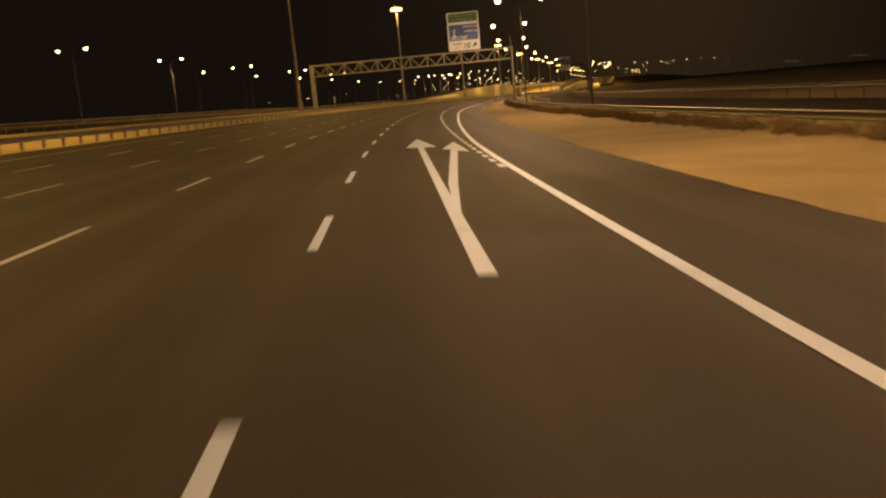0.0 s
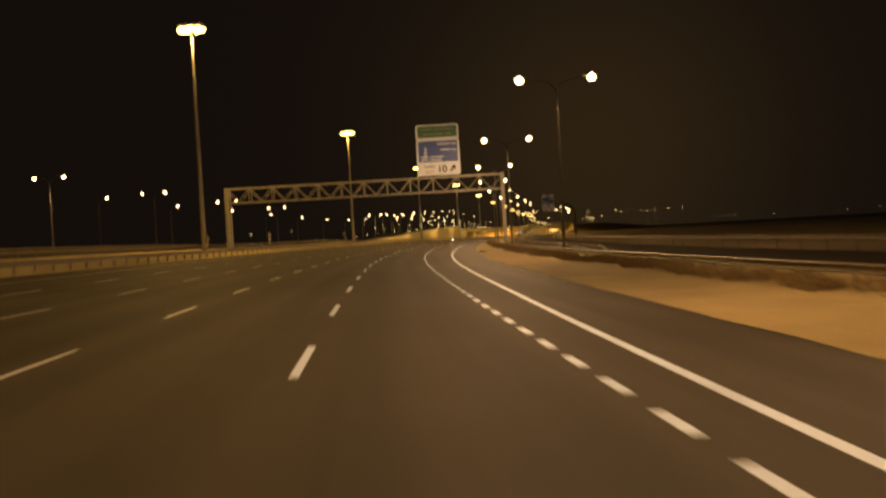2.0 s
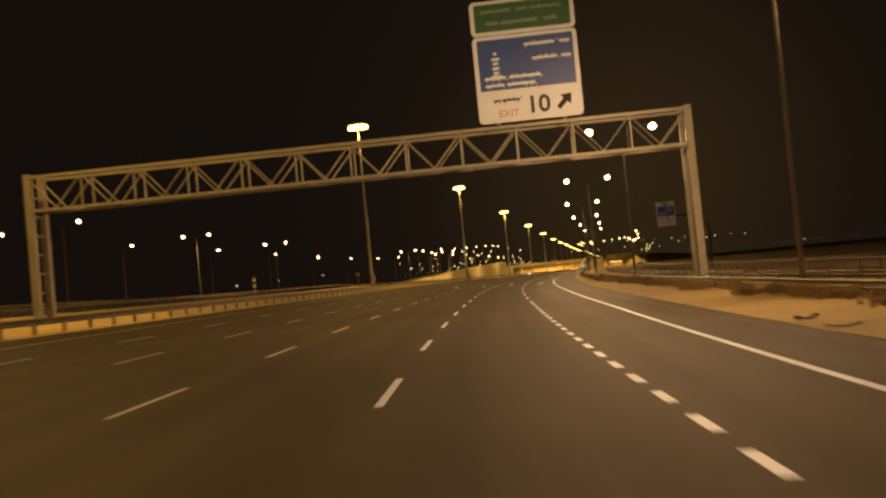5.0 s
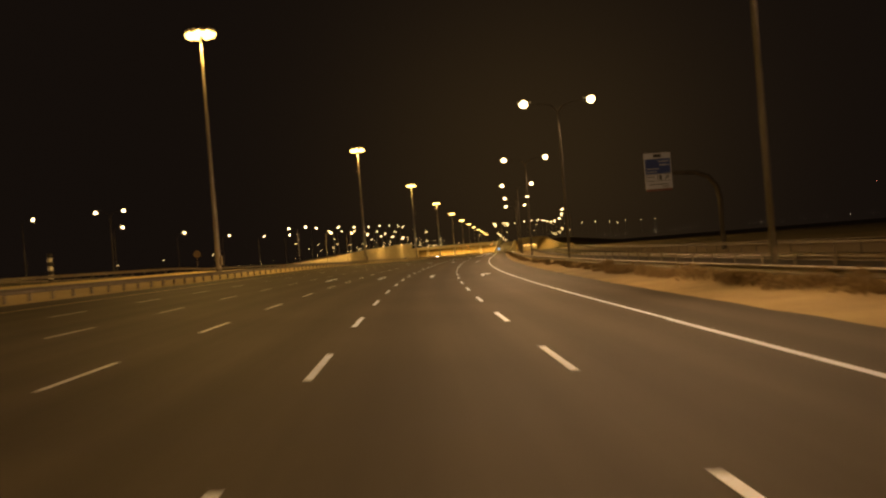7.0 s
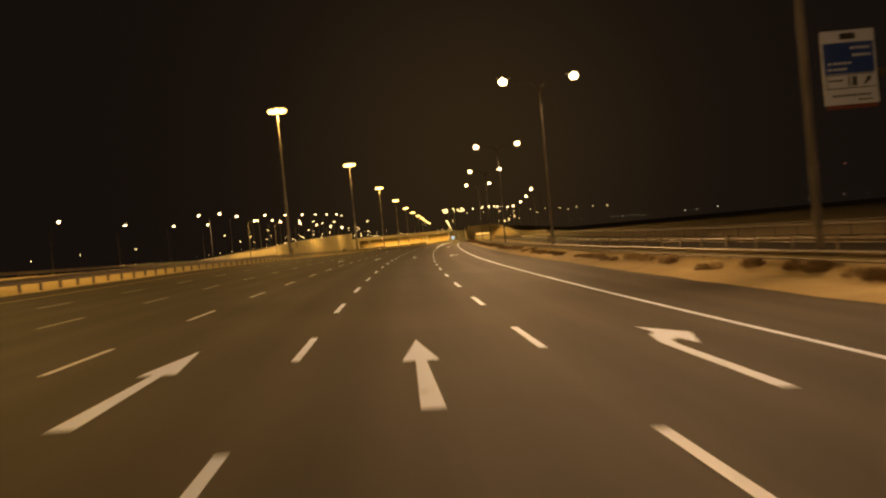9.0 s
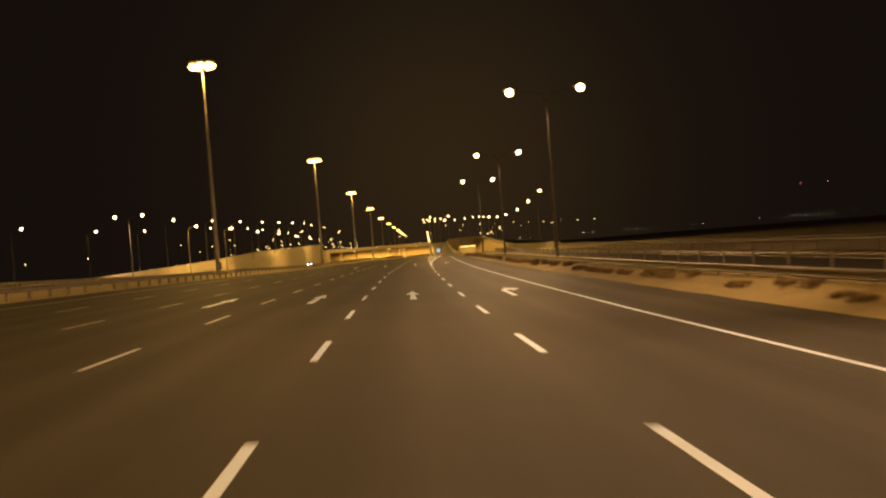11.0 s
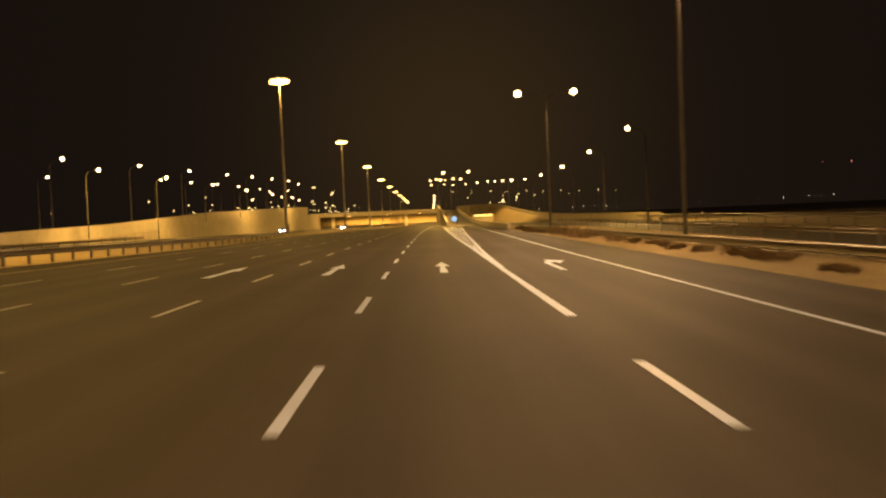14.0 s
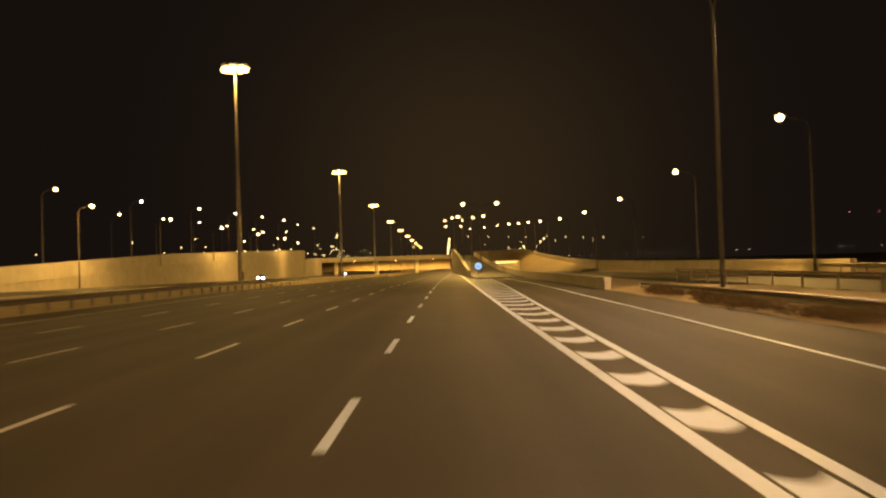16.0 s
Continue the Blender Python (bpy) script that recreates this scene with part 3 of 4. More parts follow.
for s, u, z in ((326, -87.5, 15.6), (368.7, -85.8, 15.0), (412, -86.1, 14.4), (455.8, -86.6, 13.7), (499.5, -87.2, 13.4), (545.2, -88.0, 13.8), (589.2, -89.1, 14.9), (678, -90.3, 18.0), (721, -92.3, 19.0), (765, -93.2, 20.0), (809, -94.2, 20.5), (853, -93.0, 20.7), (822, -82.0, 18.0), (856, -82.2, 16.2), (843, -95.2, 15.0), (896, -80.0, 15.0), (882, -83.5, 20.2)):
    hang(tall, s, u, z, 14.0, 2.4)
# at the foot of the ramp wall
single = street_lamp("street_lamp", 14.5, (1,), POLE_GLOW, 1.8, "grey steel street lamp with one lit arm by the ramp wall", "lamps on the left ramps")
single.matrix_basis = stand(545.7, -63.0, -1.1)
for s, u, z in ((584.4, -59.9, 13.3), (629, -60.7, 13.3), (674, -61.2, 13.2), (719, -61.4, 13.1), (764, -61.6, 13.0)):
    hang(single, s, u, z, 14.5, 2.4)
# on the climbing ramp behind the wall
for s, u, z in ((542, -65.6, 15.1), (582.7, -65.3, 16.2), (628.2, -66.8, 17.4), (678.6, -68.5, 18.9), (724.1, -69.7, 20.2), (767.1, -70.3, 21.3), (814.1, -71.3, 22.4)):
    hang(tall, s, u, z, 14.0, 2.4)
    # added beams out before the wall brighten it; no lamp head hangs there
    if s in (542, 582.7, 678.6, 767.1):
        twin_beams(s, -57.5, z - 2.0, POLE_WATTS * 1.45, SODIUM, -64.0, 20.0)
# the last one stands lower, past the end of the wall
end_lamp = street_lamp("street_lamp", 17.0, (1,), POLE_GLOW, 1.8, "tall grey steel street lamp with one lit arm", "lamps on the left ramps")
v = at_abs(870, -77.9, 6.3)
end_lamp.matrix_basis = pose(v.x, v.y, v.z, 0, 0, math.degrees(heading(870)))
# one more added pair to brighten the wall, well away from this lamp's head
twin_beams(870, -57.5, 21.2, POLE_WATTS * 1.45, SODIUM, -64.0, 20.0)
# on the right ramp
single_l = street_lamp("street_lamp", 13.4, (-1,), POLE_GLOW, 2.0, "grey steel street lamp with one lit arm on the ramp", "lamps on the right ramp")
RAMP_R = [(510.6, 32.8, 0.2), (554.2, 34.3, 0.1), (600.4, 35.0, 0.0), (640.5, 34.0, 0.1), (688.6, 33.7, 1.3), (738, 32.8, 3.0), (782, 32.1, 4.7), (828, 31.6, 6.3), (860, 29.2, 7.6), (884, 24.6, 8.0), (899, 18.6, 8.0), (906, 11.4, 7.9)]
for i, (s, u, z) in enumerate(RAMP_R):
    v = at(s, u)
    m = pose(v.x, v.y, (lie(s, u) if s < 650 else -1.0) + z, 0, 0, math.degrees(heading(s)))
    if i == 0:
        single_l.matrix_basis = m
    else:
        copy_thing(single_l, m)
for s, u, z in ((510.6, 30.2, 13.0), (600.4, 32.3, 12.8), (688.6, 30.6, 14.0), (738, 29.6, 15.7), (786, 28.8, 17.4)):
    twin_beams(s, u, z, POLE_WATTS * 1.5, SODIUM, u + 0.5, 22.0)


# ---- high masts in the median ----
def high_mast():
    ob = thing("high_mast_lamp", Matrix.Identity(4), "very tall grey steel mast with a ring of lit sodium floodlights", "mast lamp", "high masts in the median")
    bm = bmesh.new()
    tube(bm, (0, 0, -0.5), (0, 0, 15.0), 0.33, 0.24, 16)
    tube(bm, (0, 0, 15.0), (0, 0, 31.4), 0.235, 0.13, 16)
    part("pole", bm, MAST_STEEL_LIT, ob)
    bm = bmesh.new()
    tube(bm, (0, 0, -0.5), (0, 0, 0.08), 0.62, 0.62, 16)
    tube(bm, (0, 0, 0.08), (0, 0, 0.5), 0.42, 0.34, 16)
    part("base_flange", bm, STEEL, ob)
    bm = bmesh.new()
    box(bm, 0.26, -0.28, 1.0, 0.52, 0.28, 2.1)
    part("winch_box", bm, STEEL, ob, "grey winch box")
    bm = bmesh.new()
    ring = [(1.45 * math.cos(2 * math.pi * i / 16), 0.8 * math.sin(2 * math.pi * i / 16), 31.0) for i in range(17)]
    bent_tube(bm, ring, 0.06, 6)
    for a in range(4):
        c = Vector((1.45 * math.cos(a * math.pi / 2), 0.8 * math.sin(a * math.pi / 2), 31.0))
        tube(bm, (0, 0, 31.1), c, 0.05, 0.05, 6)
    part("head_ring", bm, MAST_STEEL_LIT, ob)
    for k in range(8):
        a = 2 * math.pi * (k + 0.5) / 8
        c = Vector((1.55 * math.cos(a), 0.9 * math.sin(a), 30.9))
        m = Matrix.Translation(c) @ Matrix.Rotation(a, 4, "Z") @ Matrix.Rotation(radians(28), 4, "Y")
        bm = bmesh.new()
        box(bm, -0.28, -0.32, -0.05, 0.30, 0.32, 0.32, m)
        flood = part("floodlight", bm, MAST_STEEL_LIT, ob)
        # lens box larger than its housing: glare put into the shape
        bm = bmesh.new()
        box(bm, -0.40, -0.46, -0.62, 0.55, 0.46, -0.07, m)
        part("lens", bm, MAST_GLOW, flood)
    return ob


mast = high_mast()
MASTS = [(50.2, -27.4), (176.2, -27.5), (302.1, -27.1), (428.2, -27.0), (557.6, -28.4)] + [(689.5 + 131 * i, -31.2 - 2.5 * i) for i in range(9)]
for i, (s, u) in enumerate(MASTS):
    m = stand(s, u, float(np.interp(s, [300, 690, 950], [0.1, -0.5, -1.2])))
    if i == 0:
        mast.matrix_basis = m
    else:
        copy_thing(mast, m)
    if s < 1500:
        lamp_light("mast_light", at(s, u, 29.6), MAST_WATTS, SODIUM, 1.2, 176)


# ---- sign gantry ----
def gantry():
    s = 190.7
    top = thing("sign_gantry", Matrix.Identity(4), "pale steel lattice sign gantry spanning the carriageway", "gantry")
    ul, ur = -27.9, 14.6
    a, b = at_abs(s, ul, 0), at_abs(s, ur, 0)
    along = (b - a).normalized()
    back = Vector((-along.y, along.x, 0))
    span = (b - a).length
    m = Matrix(((along.x, back.x, 0, a.x), (along.y, back.y, 0, a.y), (0, 0, 1, 0), (0, 0, 0, 1)))
    for y in (0.0, 1.7):
        for z in (8.5, 10.72):
            bm = bmesh.new()
            box(bm, -0.1, y - 0.1, z - 0.1, span + 0.1, y + 0.1, z + 0.1, m)
            part("chord", bm, GANTRY_STEEL, top)
    n = 12
    w = span / n
    for i in range(n):
        for y, ph in ((0.0, 0.0), (1.7, 0.0)):
            x0 = w * (i + ph)
            if x0 + w > span + 0.05:
                continue
            for q0, q1, za, zb in ((0.0, 0.5, 10.62, 8.6), (0.5, 1.0, 8.6, 10.62)):
                bm = bmesh.new()
                tube(bm, m @ Vector((x0 + w * q0, y, za)), m @ Vector((x0 + w * q1, y, zb)), 0.055, 0.055, 6)
                part("brace", bm, GANTRY_STEEL, top)
            bm = bmesh.new()
            box(bm, x0 - 0.05, y - 0.05, 8.6, x0 + 0.05, y + 0.05, 10.62, m)
            part("upright", bm, GANTRY_STEEL, top)
        bm = bmesh.new()
        tube(bm, m @ Vector((w * i, 0.06, 8.5)), m @ Vector((w * (i + 1), 1.64, 8.5)), 0.045, 0.045, 6)
        part("cross_brace", bm, GANTRY_STEEL, top)
    for x, u in ((0.0, ul), (span, ur)):
        base = lie(s, u) - 0.4
        for y in (0.0, 1.7):
            bm = bmesh.new()
            box(bm, x - 0.22, y - 0.22, base, x + 0.22, y + 0.22, 10.9, m)
            part("leg", bm, GANTRY_STEEL, top)
        bm = bmesh.new()
        for k in range(7):
            z = base + 1.0 + 1.25 * k
            box(bm, x - 0.05, 0.22, z, x + 0.05, 1.48, z + 0.12, m)
        part("leg_lacing", bm, GANTRY_STEEL, top)
        bm = bmesh.new()
        box(bm, x - 0.7, -0.7, base - 0.3, x + 0.7, 1.8, base + 0.55, m)
        part("footing", bm, CONCRETE, top, "concrete footing")
    # the direction sign on top: a green panel over a blue and white one
    sign = thing("direction_sign", Matrix.Identity(4), "large green, blue and white motorway exit sign on the gantry", "road sign")
    x0, x1, z0, z1 = 29.65, 36.18, 10.98, 18.70
    f = -0.28

    def plate(nm, xa, xb, za, zb, r, ya, yb, mt):
        """A flat plate with rounded corners."""
        bm = bmesh.new()
        ring = []
        for cx, cz, a0 in ((xb - r, zb - r, 0), (xa + r, zb - r, 90), (xa + r, za + r, 180), (xb - r, za + r, 270)):
            for k in range(5):
                q = radians(a0 + 22.5 * k)
                ring.append((cx + r * math.cos(q), cz + r * math.sin(q)))
        front = [bm.verts.new(m @ Vector((x, ya, z))) for x, z in ring]
        rear = [bm.verts.new(m @ Vector((x, yb, z))) for x, z in ring]
        bm.faces.new(front)
        bm.faces.new(rear[::-1])
        for k in range(len(ring)):
            bm.faces.new((front[k], rear[k], rear[(k + 1) % len(ring)], front[(k + 1) % len(ring)]))
        bmesh.ops.recalc_face_normals(bm, faces=bm.faces[:])
        part(nm, bm, mt, sign)
    plate("upper_panel", x0, x1, 16.52, z1, 0.3, f, f + 0.09, SIGN_WHITE)
    plate("lower_panel", x0, x1, z0, 16.46, 0.3, f, f + 0.09, SIGN_WHITE)
    plate("green_field", x0 + 0.27, x1 - 0.27, 16.74, z1 - 0.2, 0.12, f - 0.012, f - 0.001, SIGN_GREEN)
    plate("blue_field", x0 + 0.27, x1 - 0.27, 13.02, 16.24, 0.1, f - 0.012, f - 0.001, SIGN_BLUE)
    rnd = random.Random(4)

    def bars(xa, xb, za, zb, words, mt, nm):
        """A line of writing that cannot be read, as short bars."""
        bm = bmesh.new()
        w = (xb - xa) / sum(words)
        x = xa
        for k in words:
            box(bm, x, f - 0.020, za, x + w * k * 0.86, f - 0.013, zb, m)
            for q in range(int(k)):
                zz = rnd.choice((za - 0.09, zb + 0.03))
                xx = x + w * (q + rnd.uniform(0.1, 0.6))
                box(bm, xx, f - 0.020, zz, xx + 0.10, f - 0.013, zz + 0.06, m)
            x += w * k
        part(nm, bm, mt, sign)
    bars(x0 + 0.65, x1 - 0.5, 17.94, 18.10, (5, 2, 5), SIGN_PALE, "writing")
    bars(x0 + 0.95, x1 - 1.0, 17.16, 17.34, (2, 6, 2), SIGN_PALE, "writing")
    bars(x0 + 3.2, x1 - 0.35, 15.66, 15.82, (6, 2), SIGN_WHITE, "writing")
    bars(x0 + 3.65, x1 - 0.35, 14.74, 14.90, (5, 2), SIGN_WHITE, "writing")
    bm = bmesh.new()
    for zz, w in ((15.35, 0.10), (15.0, 0.24), (14.72, 0.16), (14.42, 0.22), (14.12, 0.18), (13.9, 0.34)):
        box(bm, x0 + 1.35 - w, f - 0.020, zz - 0.10, x0 + 1.35 + w, f - 0.013, zz + 0.06, m)
    part("symbol", bm, SIGN_WHITE, sign, "white tower symbol")
    bars(x0 + 0.6, x0 + 4.4, 13.70, 13.86, (4, 6), SIGN_WHITE, "writing")
    bars(x0 + 0.6, x0 + 4.0, 13.24, 13.40, (4, 6), SIGN_WHITE, "writing")
    bars(x0 + 1.0, x0 + 2.85, 12.28, 12.42, (2, 5), BLACK, "writing")

    def word(text, xa, za, size, mt, nm):
        c = bpy.data.curves.new(nm, "FONT")
        c.body, c.size, c.extrude, c.offset = text, size, 0.004, 0.022 * size
        t = bpy.data.objects.new(nm, c)
        me = bpy.data.meshes.new_from_object(t)
        me.transform(m @ pose(xa, f - 0.018, za, 90, 0, 0))
        me.materials.clear()
        me.materials.append(mt)
        bpy.data.objects.remove(t)
        o = new(nm, me)
        o.parent = sign
    word("EXIT", x0 + 1.25, 11.32, 0.62, SIGN_RED, "lettering")
    word("10", x0 + 3.02, 11.42, 1.5, BLACK, "lettering")
    bm = bmesh.new()
    mm = m @ Matrix.Translation((x1 - 1.1, f - 0.016, 11.98)) @ Matrix.Rotation(radians(-45), 4, "Y")
    vs = [bm.verts.new(mm @ Vector(c)) for c in ((-0.62, 0, -0.15), (0.05, 0, -0.15), (0.05, 0, -0.45), (0.62, 0, 0), (0.05, 0, 0.45), (0.05, 0, 0.15), (-0.62, 0, 0.15))]
    bm.faces.new(vs)
    bmesh.ops.solidify(bm, geom=bm.faces[:], thickness=0.006)
    part("arrow", bm, BLACK, sign)
    for x in (x0 + 1.2, x1 - 1.2):
        bm = bmesh.new()
        box(bm, x - 0.07, f + 0.09, 10.84, x + 0.07, f + 0.20, z1 - 0.4, m)
        part("bracket", bm, GANTRY_STEEL, sign)


gantry()


# ---- the second sign on its bent pole ----
def cantilever_sign():
    s = 290.8
    a = at_abs(s, 25.3, 0)
    b = at_abs(s, 28.8, 0)
    along = (b - a).normalized()
    back = Vector((-along.y, along.x, 0))
    m = Matrix(((along.x, back.x, 0, a.x), (along.y, back.y, 0, a.y), (0, 0, 1, 0), (0, 0, 0, 1)))
    top = thing("exit_sign", Matrix.Identity(4), "blue and white exit sign hung from a curved steel pole", "road sign")
    base = lie(s, 33.8) - 1.0
    bm = bmesh.new()
    bent_tube(bm, [m @ Vector(c) for c in ((8.45, 0.25, base), (8.45, 0.25, 5.2), (8.15, 0.25, 6.7), (7.3, 0.25, 7.8), (6.0, 0.25, 8.35), (3.4, 0.25, 8.55), (0.4, 0.25, 8.55))], [0.34, 0.31, 0.29, 0.27, 0.25, 0.22, 0.19], 12)
    part("pole", bm, POLE_STEEL, top)
    bm = bmesh.new()
    box(bm, 7.7, -0.5, base - 0.2, 9.2, 1.0, base + 0.5, m)
    part("footing", bm, CONCRETE, top)
    m = m @ Matrix.Translation((0.2, 0, 0)) @ Matrix.Scale(0.86, 4, (1, 0, 0))
    bm = bmesh.new()
    box(bm, 0.0, 0.0, 6.85, 3.5, 0.07, 10.92, m)
    part("panel", bm, SIGN_WHITE, top)
    bm = bmesh.new()
    box(bm, 0.12, -0.012, 8.55, 3.38, -0.001, 10.25, m)
    part("blue_field", bm, SIGN_BLUE, top)
    bm = bmesh.new()
    box(bm, 0.15, -0.010, 7.72, 3.35, -0.002, 7.77, m)
    box(bm, 0.15, -0.010, 8.46, 3.35, -0.002, 8.51, m)
    box(bm, 0.15, -0.010, 7.72, 0.20, -0.002, 8.51, m)
    part("border", bm, BLACK, top)
    bm = bmesh.new()
    box(bm, 1.25, -0.012, 10.42, 2.25, -0.001, 10.76, m)
    part("symbol", bm, BLACK, top)
    for xa, xb, za, zb, mt in ((1.9, 3.2, 9.85, 10.0, SIGN_WHITE), (2.0, 3.2, 9.45, 9.6, SIGN_WHITE), (0.35, 1.9, 9.05, 9.18, SIGN_WHITE), (0.35, 1.6, 8.72, 8.85, SIGN_WHITE), (0.35, 1.35, 8.12, 8.24, BLACK), (0.5, 3.0, 7.28, 7.40, BLACK), (2.2, 3.1, 7.02, 7.12, BLACK)):
        bm = bmesh.new()
        x = xa
        while x < xb - 0.05:
            w = min(0.28, xb - x)
            box(bm, x, -0.020, za, x + w * 0.8, -0.013, zb, m)
            x += 0.33
        part("writing", bm, mt, top)
    bm = bmesh.new()
    for x, w in ((1.6, 0.10), (1.85, 0.3)):
        box(bm, x, -0.020, 7.85, x + w, -0.013, 8.36, m)
    part("number_bar", bm, BLACK, top)
    bm = bmesh.new()
    mm = m @ Matrix.Translation((2.85, -0.016, 8.12)) @ Matrix.Rotation(radians(-45), 4, "Y")
    bm.faces.new([bm.verts.new(mm @ Vector(c)) for c in ((-0.3, 0, -0.06), (0.05, 0, -0.06), (0.05, 0, -0.2), (0.34, 0, 0), (0.05, 0, 0.2), (0.05, 0, 0.06), (-0.3, 0, 0.06))])
    bmesh.ops.solidify(bm, geom=bm.faces[:], thickness=0.006)
    part("arrow", bm, BLACK, top)
    bm = bmesh.new()
    box(bm, 0.1, 0.0, 6.62, 3.4, 0.05, 6.82, m)
    part("red_strip", bm, SIGN_BROWN, top, "dull red strip under the panel")


cantilever_sign()


# ---- concrete walls, ramps and the bridge ----
def wall(name, pts, thick, label, joints=0.0, coping=0.25):
    """An upright wall through (s, u, foot, top) places, with panels, recessed joints and a coping."""
    top = thing(name, Matrix.Identity(4), label, "wall", kind="structure")
    P = [(at_abs(s, u, 0), a, b) for s, u, a, b in pts]
    def dense():
        out = []
        for (p0, a0, b0), (p1, a1, b1) in zip(P, P[1:]):
            n = max(1, round((p1 - p0).length / (joints or 8.0)))
            out += [(p0.lerp(p1, i / n), a0 + (a1 - a0) * i / n, b0 + (b1 - b0) * i / n) for i in range(n)]
        return out + [P[-1]]
    D = dense()
    for (p0, a0, b0), (p1, a1, b1) in zip(D, D[1:]):
        d = (p1 - p0).normalized()
        side = Vector((d.y, -d.x, 0)) * thick / 2
        g = d * 0.02
        bm = bmesh.new()
        q = [p0 + g - side, p1 - g - side, p1 - g + side, p0 + g + side]
        z = [(a0, b0), (a1, b1), (a1, b1), (a0, b0)]
        lo = [bm.verts.new((v.x, v.y, h[0])) for v, h in zip(q, z)]
        hi = [bm.verts.new((v.x, v.y, h[1])) for v, h in zip(q, z)]
        bm.faces.new(lo[::-1])
        bm.faces.new(hi)
        for i in range(4):
            j = (i + 1) % 4
            bm.faces.new((lo[i], lo[j], hi[j], hi[i]))
        part("wall_panel", bm, CONCRETE, top)
    bm = bmesh.new()
    rows = []
    for i, (p, a, b) in enumerate(D):
        d = (D[min(i + 1, len(D) - 1)][0] - D[max(i - 1, 0)][0]).normalized()
        side = Vector((d.y, -d.x, 0)) * (thick / 2 + 0.05)
        rows.append([bm.verts.new((p + o).to_tuple()[:2] + (h,)) for o, h in ((-side, b - coping), (side, b - coping), (side, b + 0.03), (-side, b + 0.03))])
    for a, b in zip(rows, rows[1:]):
        for i in range(4):
            j = (i + 1) % 4
            bm.faces.new((a[i], a[j], b[j], b[i]))
    bm.faces.new(rows[0][::-1])
    bm.faces.new(rows[-1])
    part("coping", bm, CONCRETE, top)
    return top


wall("ramp_wall", [(455, -64, -0.8, 0.6), (483, -64, -0.8, 1.4), (520, -64, -0.8, 2.3), (560, -64, -0.9, 3.2), (590, -64, -1.0, 4.3), (637, -64, -1.4, 6.0), (714, -64, -1.8, 7.6), (790, -64, -2.3, 9.1), (815, -63.4, -2.4, 9.4)], 0.5, "tall pale concrete panel wall of a climbing ramp", 6.0)
wall("ramp_wall", [(816, -63.2, -2.4, 9.4), (817.5, -64.5, -2.4, 9.4), (818, -68, -2.4, 9.4), (818, -76, -2.4, 9.4)], 0.5, "rounded end of the pale concrete ramp wall", 2.0)
wall("lower_ramp_wall", [(540, -62.9, -0.9, 0.3), (575, -62.9, -0.9, 1.4), (620, -62.9, -1.2, 2.9), (670, -62.9, -1.5, 4.5), (720, -62.9, -1.8, 5.9), (760, -62.9, -2.0, 6.6)], 0.45, "lower pale concrete wall before the ramp wall", 6.0, 0.18)
wall("bridge_approach_wall", [(818, -64, -2.6, 5.7), (850, -66, -2.6, 6.4), (900, -69, -2.6, 6.9)], 0.5, "lower pale concrete wall towards the bridge", 6.0)
wall("exit_wall", [(484, 10.3, -0.5, 0.64), (520, 10.6, -0.5, 0.60), (560, 10.4, -0.6, 0.58), (600, 10.0, -0.6, 1.1), (650, 9.6, -0.8, 2.2), (700, 9.2, -1.0, 3.5), (760, 9.0, -1.2, 5.1), (820, 9.0, -1.2, 6.5)], 0.35, "low pale concrete barrier along the exit ramp", 6.0, 0.12)
wall("nose_wall", [(560, 3.6, -1.0, 0.7), (600, 3.0, -1.2, 2.0), (650, 2.0, -1.6, 4.2), (700, 1.0, -2.0, 5.9), (760, 0.2, -2.4, 7.2), (830, -0.6, -2.6, 7.8), (905, -1.2, -2.6, 8.0)], 0.35, "pale concrete wall between carriageway and exit ramp", 6.0, 0.12)
wall("loop_ramp_wall", [(503.5, 33.0, -1.3, 1.15), (530, 33.4, -1.3, 1.2), (565, 34.3, -1.3, 1.25), (600, 35.0, -1.3, 1.3), (640.5, 34.2, -1.3, 1.6), (688.6, 33.5, -1.3, 2.4), (738, 32.6, -1.3, 4.0), (785, 32.0, -1.3, 5.6), (825, 31.3, -1.3, 7.0), (858, 28.6, -1.3, 7.9), (883, 24.0, -1.3, 8.1), (899, 18.0, -1.3, 8.1), (906, 10.4, -1.3, 8.0)], 0.4, "pale concrete wall of the curving loop ramp", 5.0, 0.3)

# exit ramp that climbs beside the carriageway
bm = bmesh.new()
RZ = ([470, 540, 600, 650, 700, 760, 830, 900], [0.01, 0.03, 0.42, 1.5, 2.8, 4.3, 5.7, 6.4])


def ramp_profile(s):
    z = float(np.interp(s, *RZ)) + lie(max(min(s, 540), 470), 6) if s > 540 else lie(s, 6) + 0.012
    l, r = float(np.interp(s, [470, 500, 560, 600, 700, 830, 900], [4.9, 5.3, 3.8, 3.2, 1.2, -0.4, -1.0])), float(np.interp(s, [470, 560, 700, 900], [10.3, 10.2, 9.0, 8.8]))
    return [(l, z, True), ((l + r) / 2, z, True), (r, z, True), (r, z - 0.5, True), (l, z - 0.5, True)]


sweep(bm, steps(545, 900, 5), ramp_profile, True, True)
tagged(part("exit_ramp", bm, ASPHALT), "dark asphalt exit ramp that climbs between concrete walls", "road", kind="structure")


# the climbing ramp behind the tall wall, and the bank that carries the loop beside it
DECK = ([500, 520, 542, 582, 628, 678, 724, 767, 814, 830, 905], [-0.3, 0.4, 1.2, 2.3, 3.5, 5.0, 6.3, 7.4, 8.5, 6.4, 6.2])


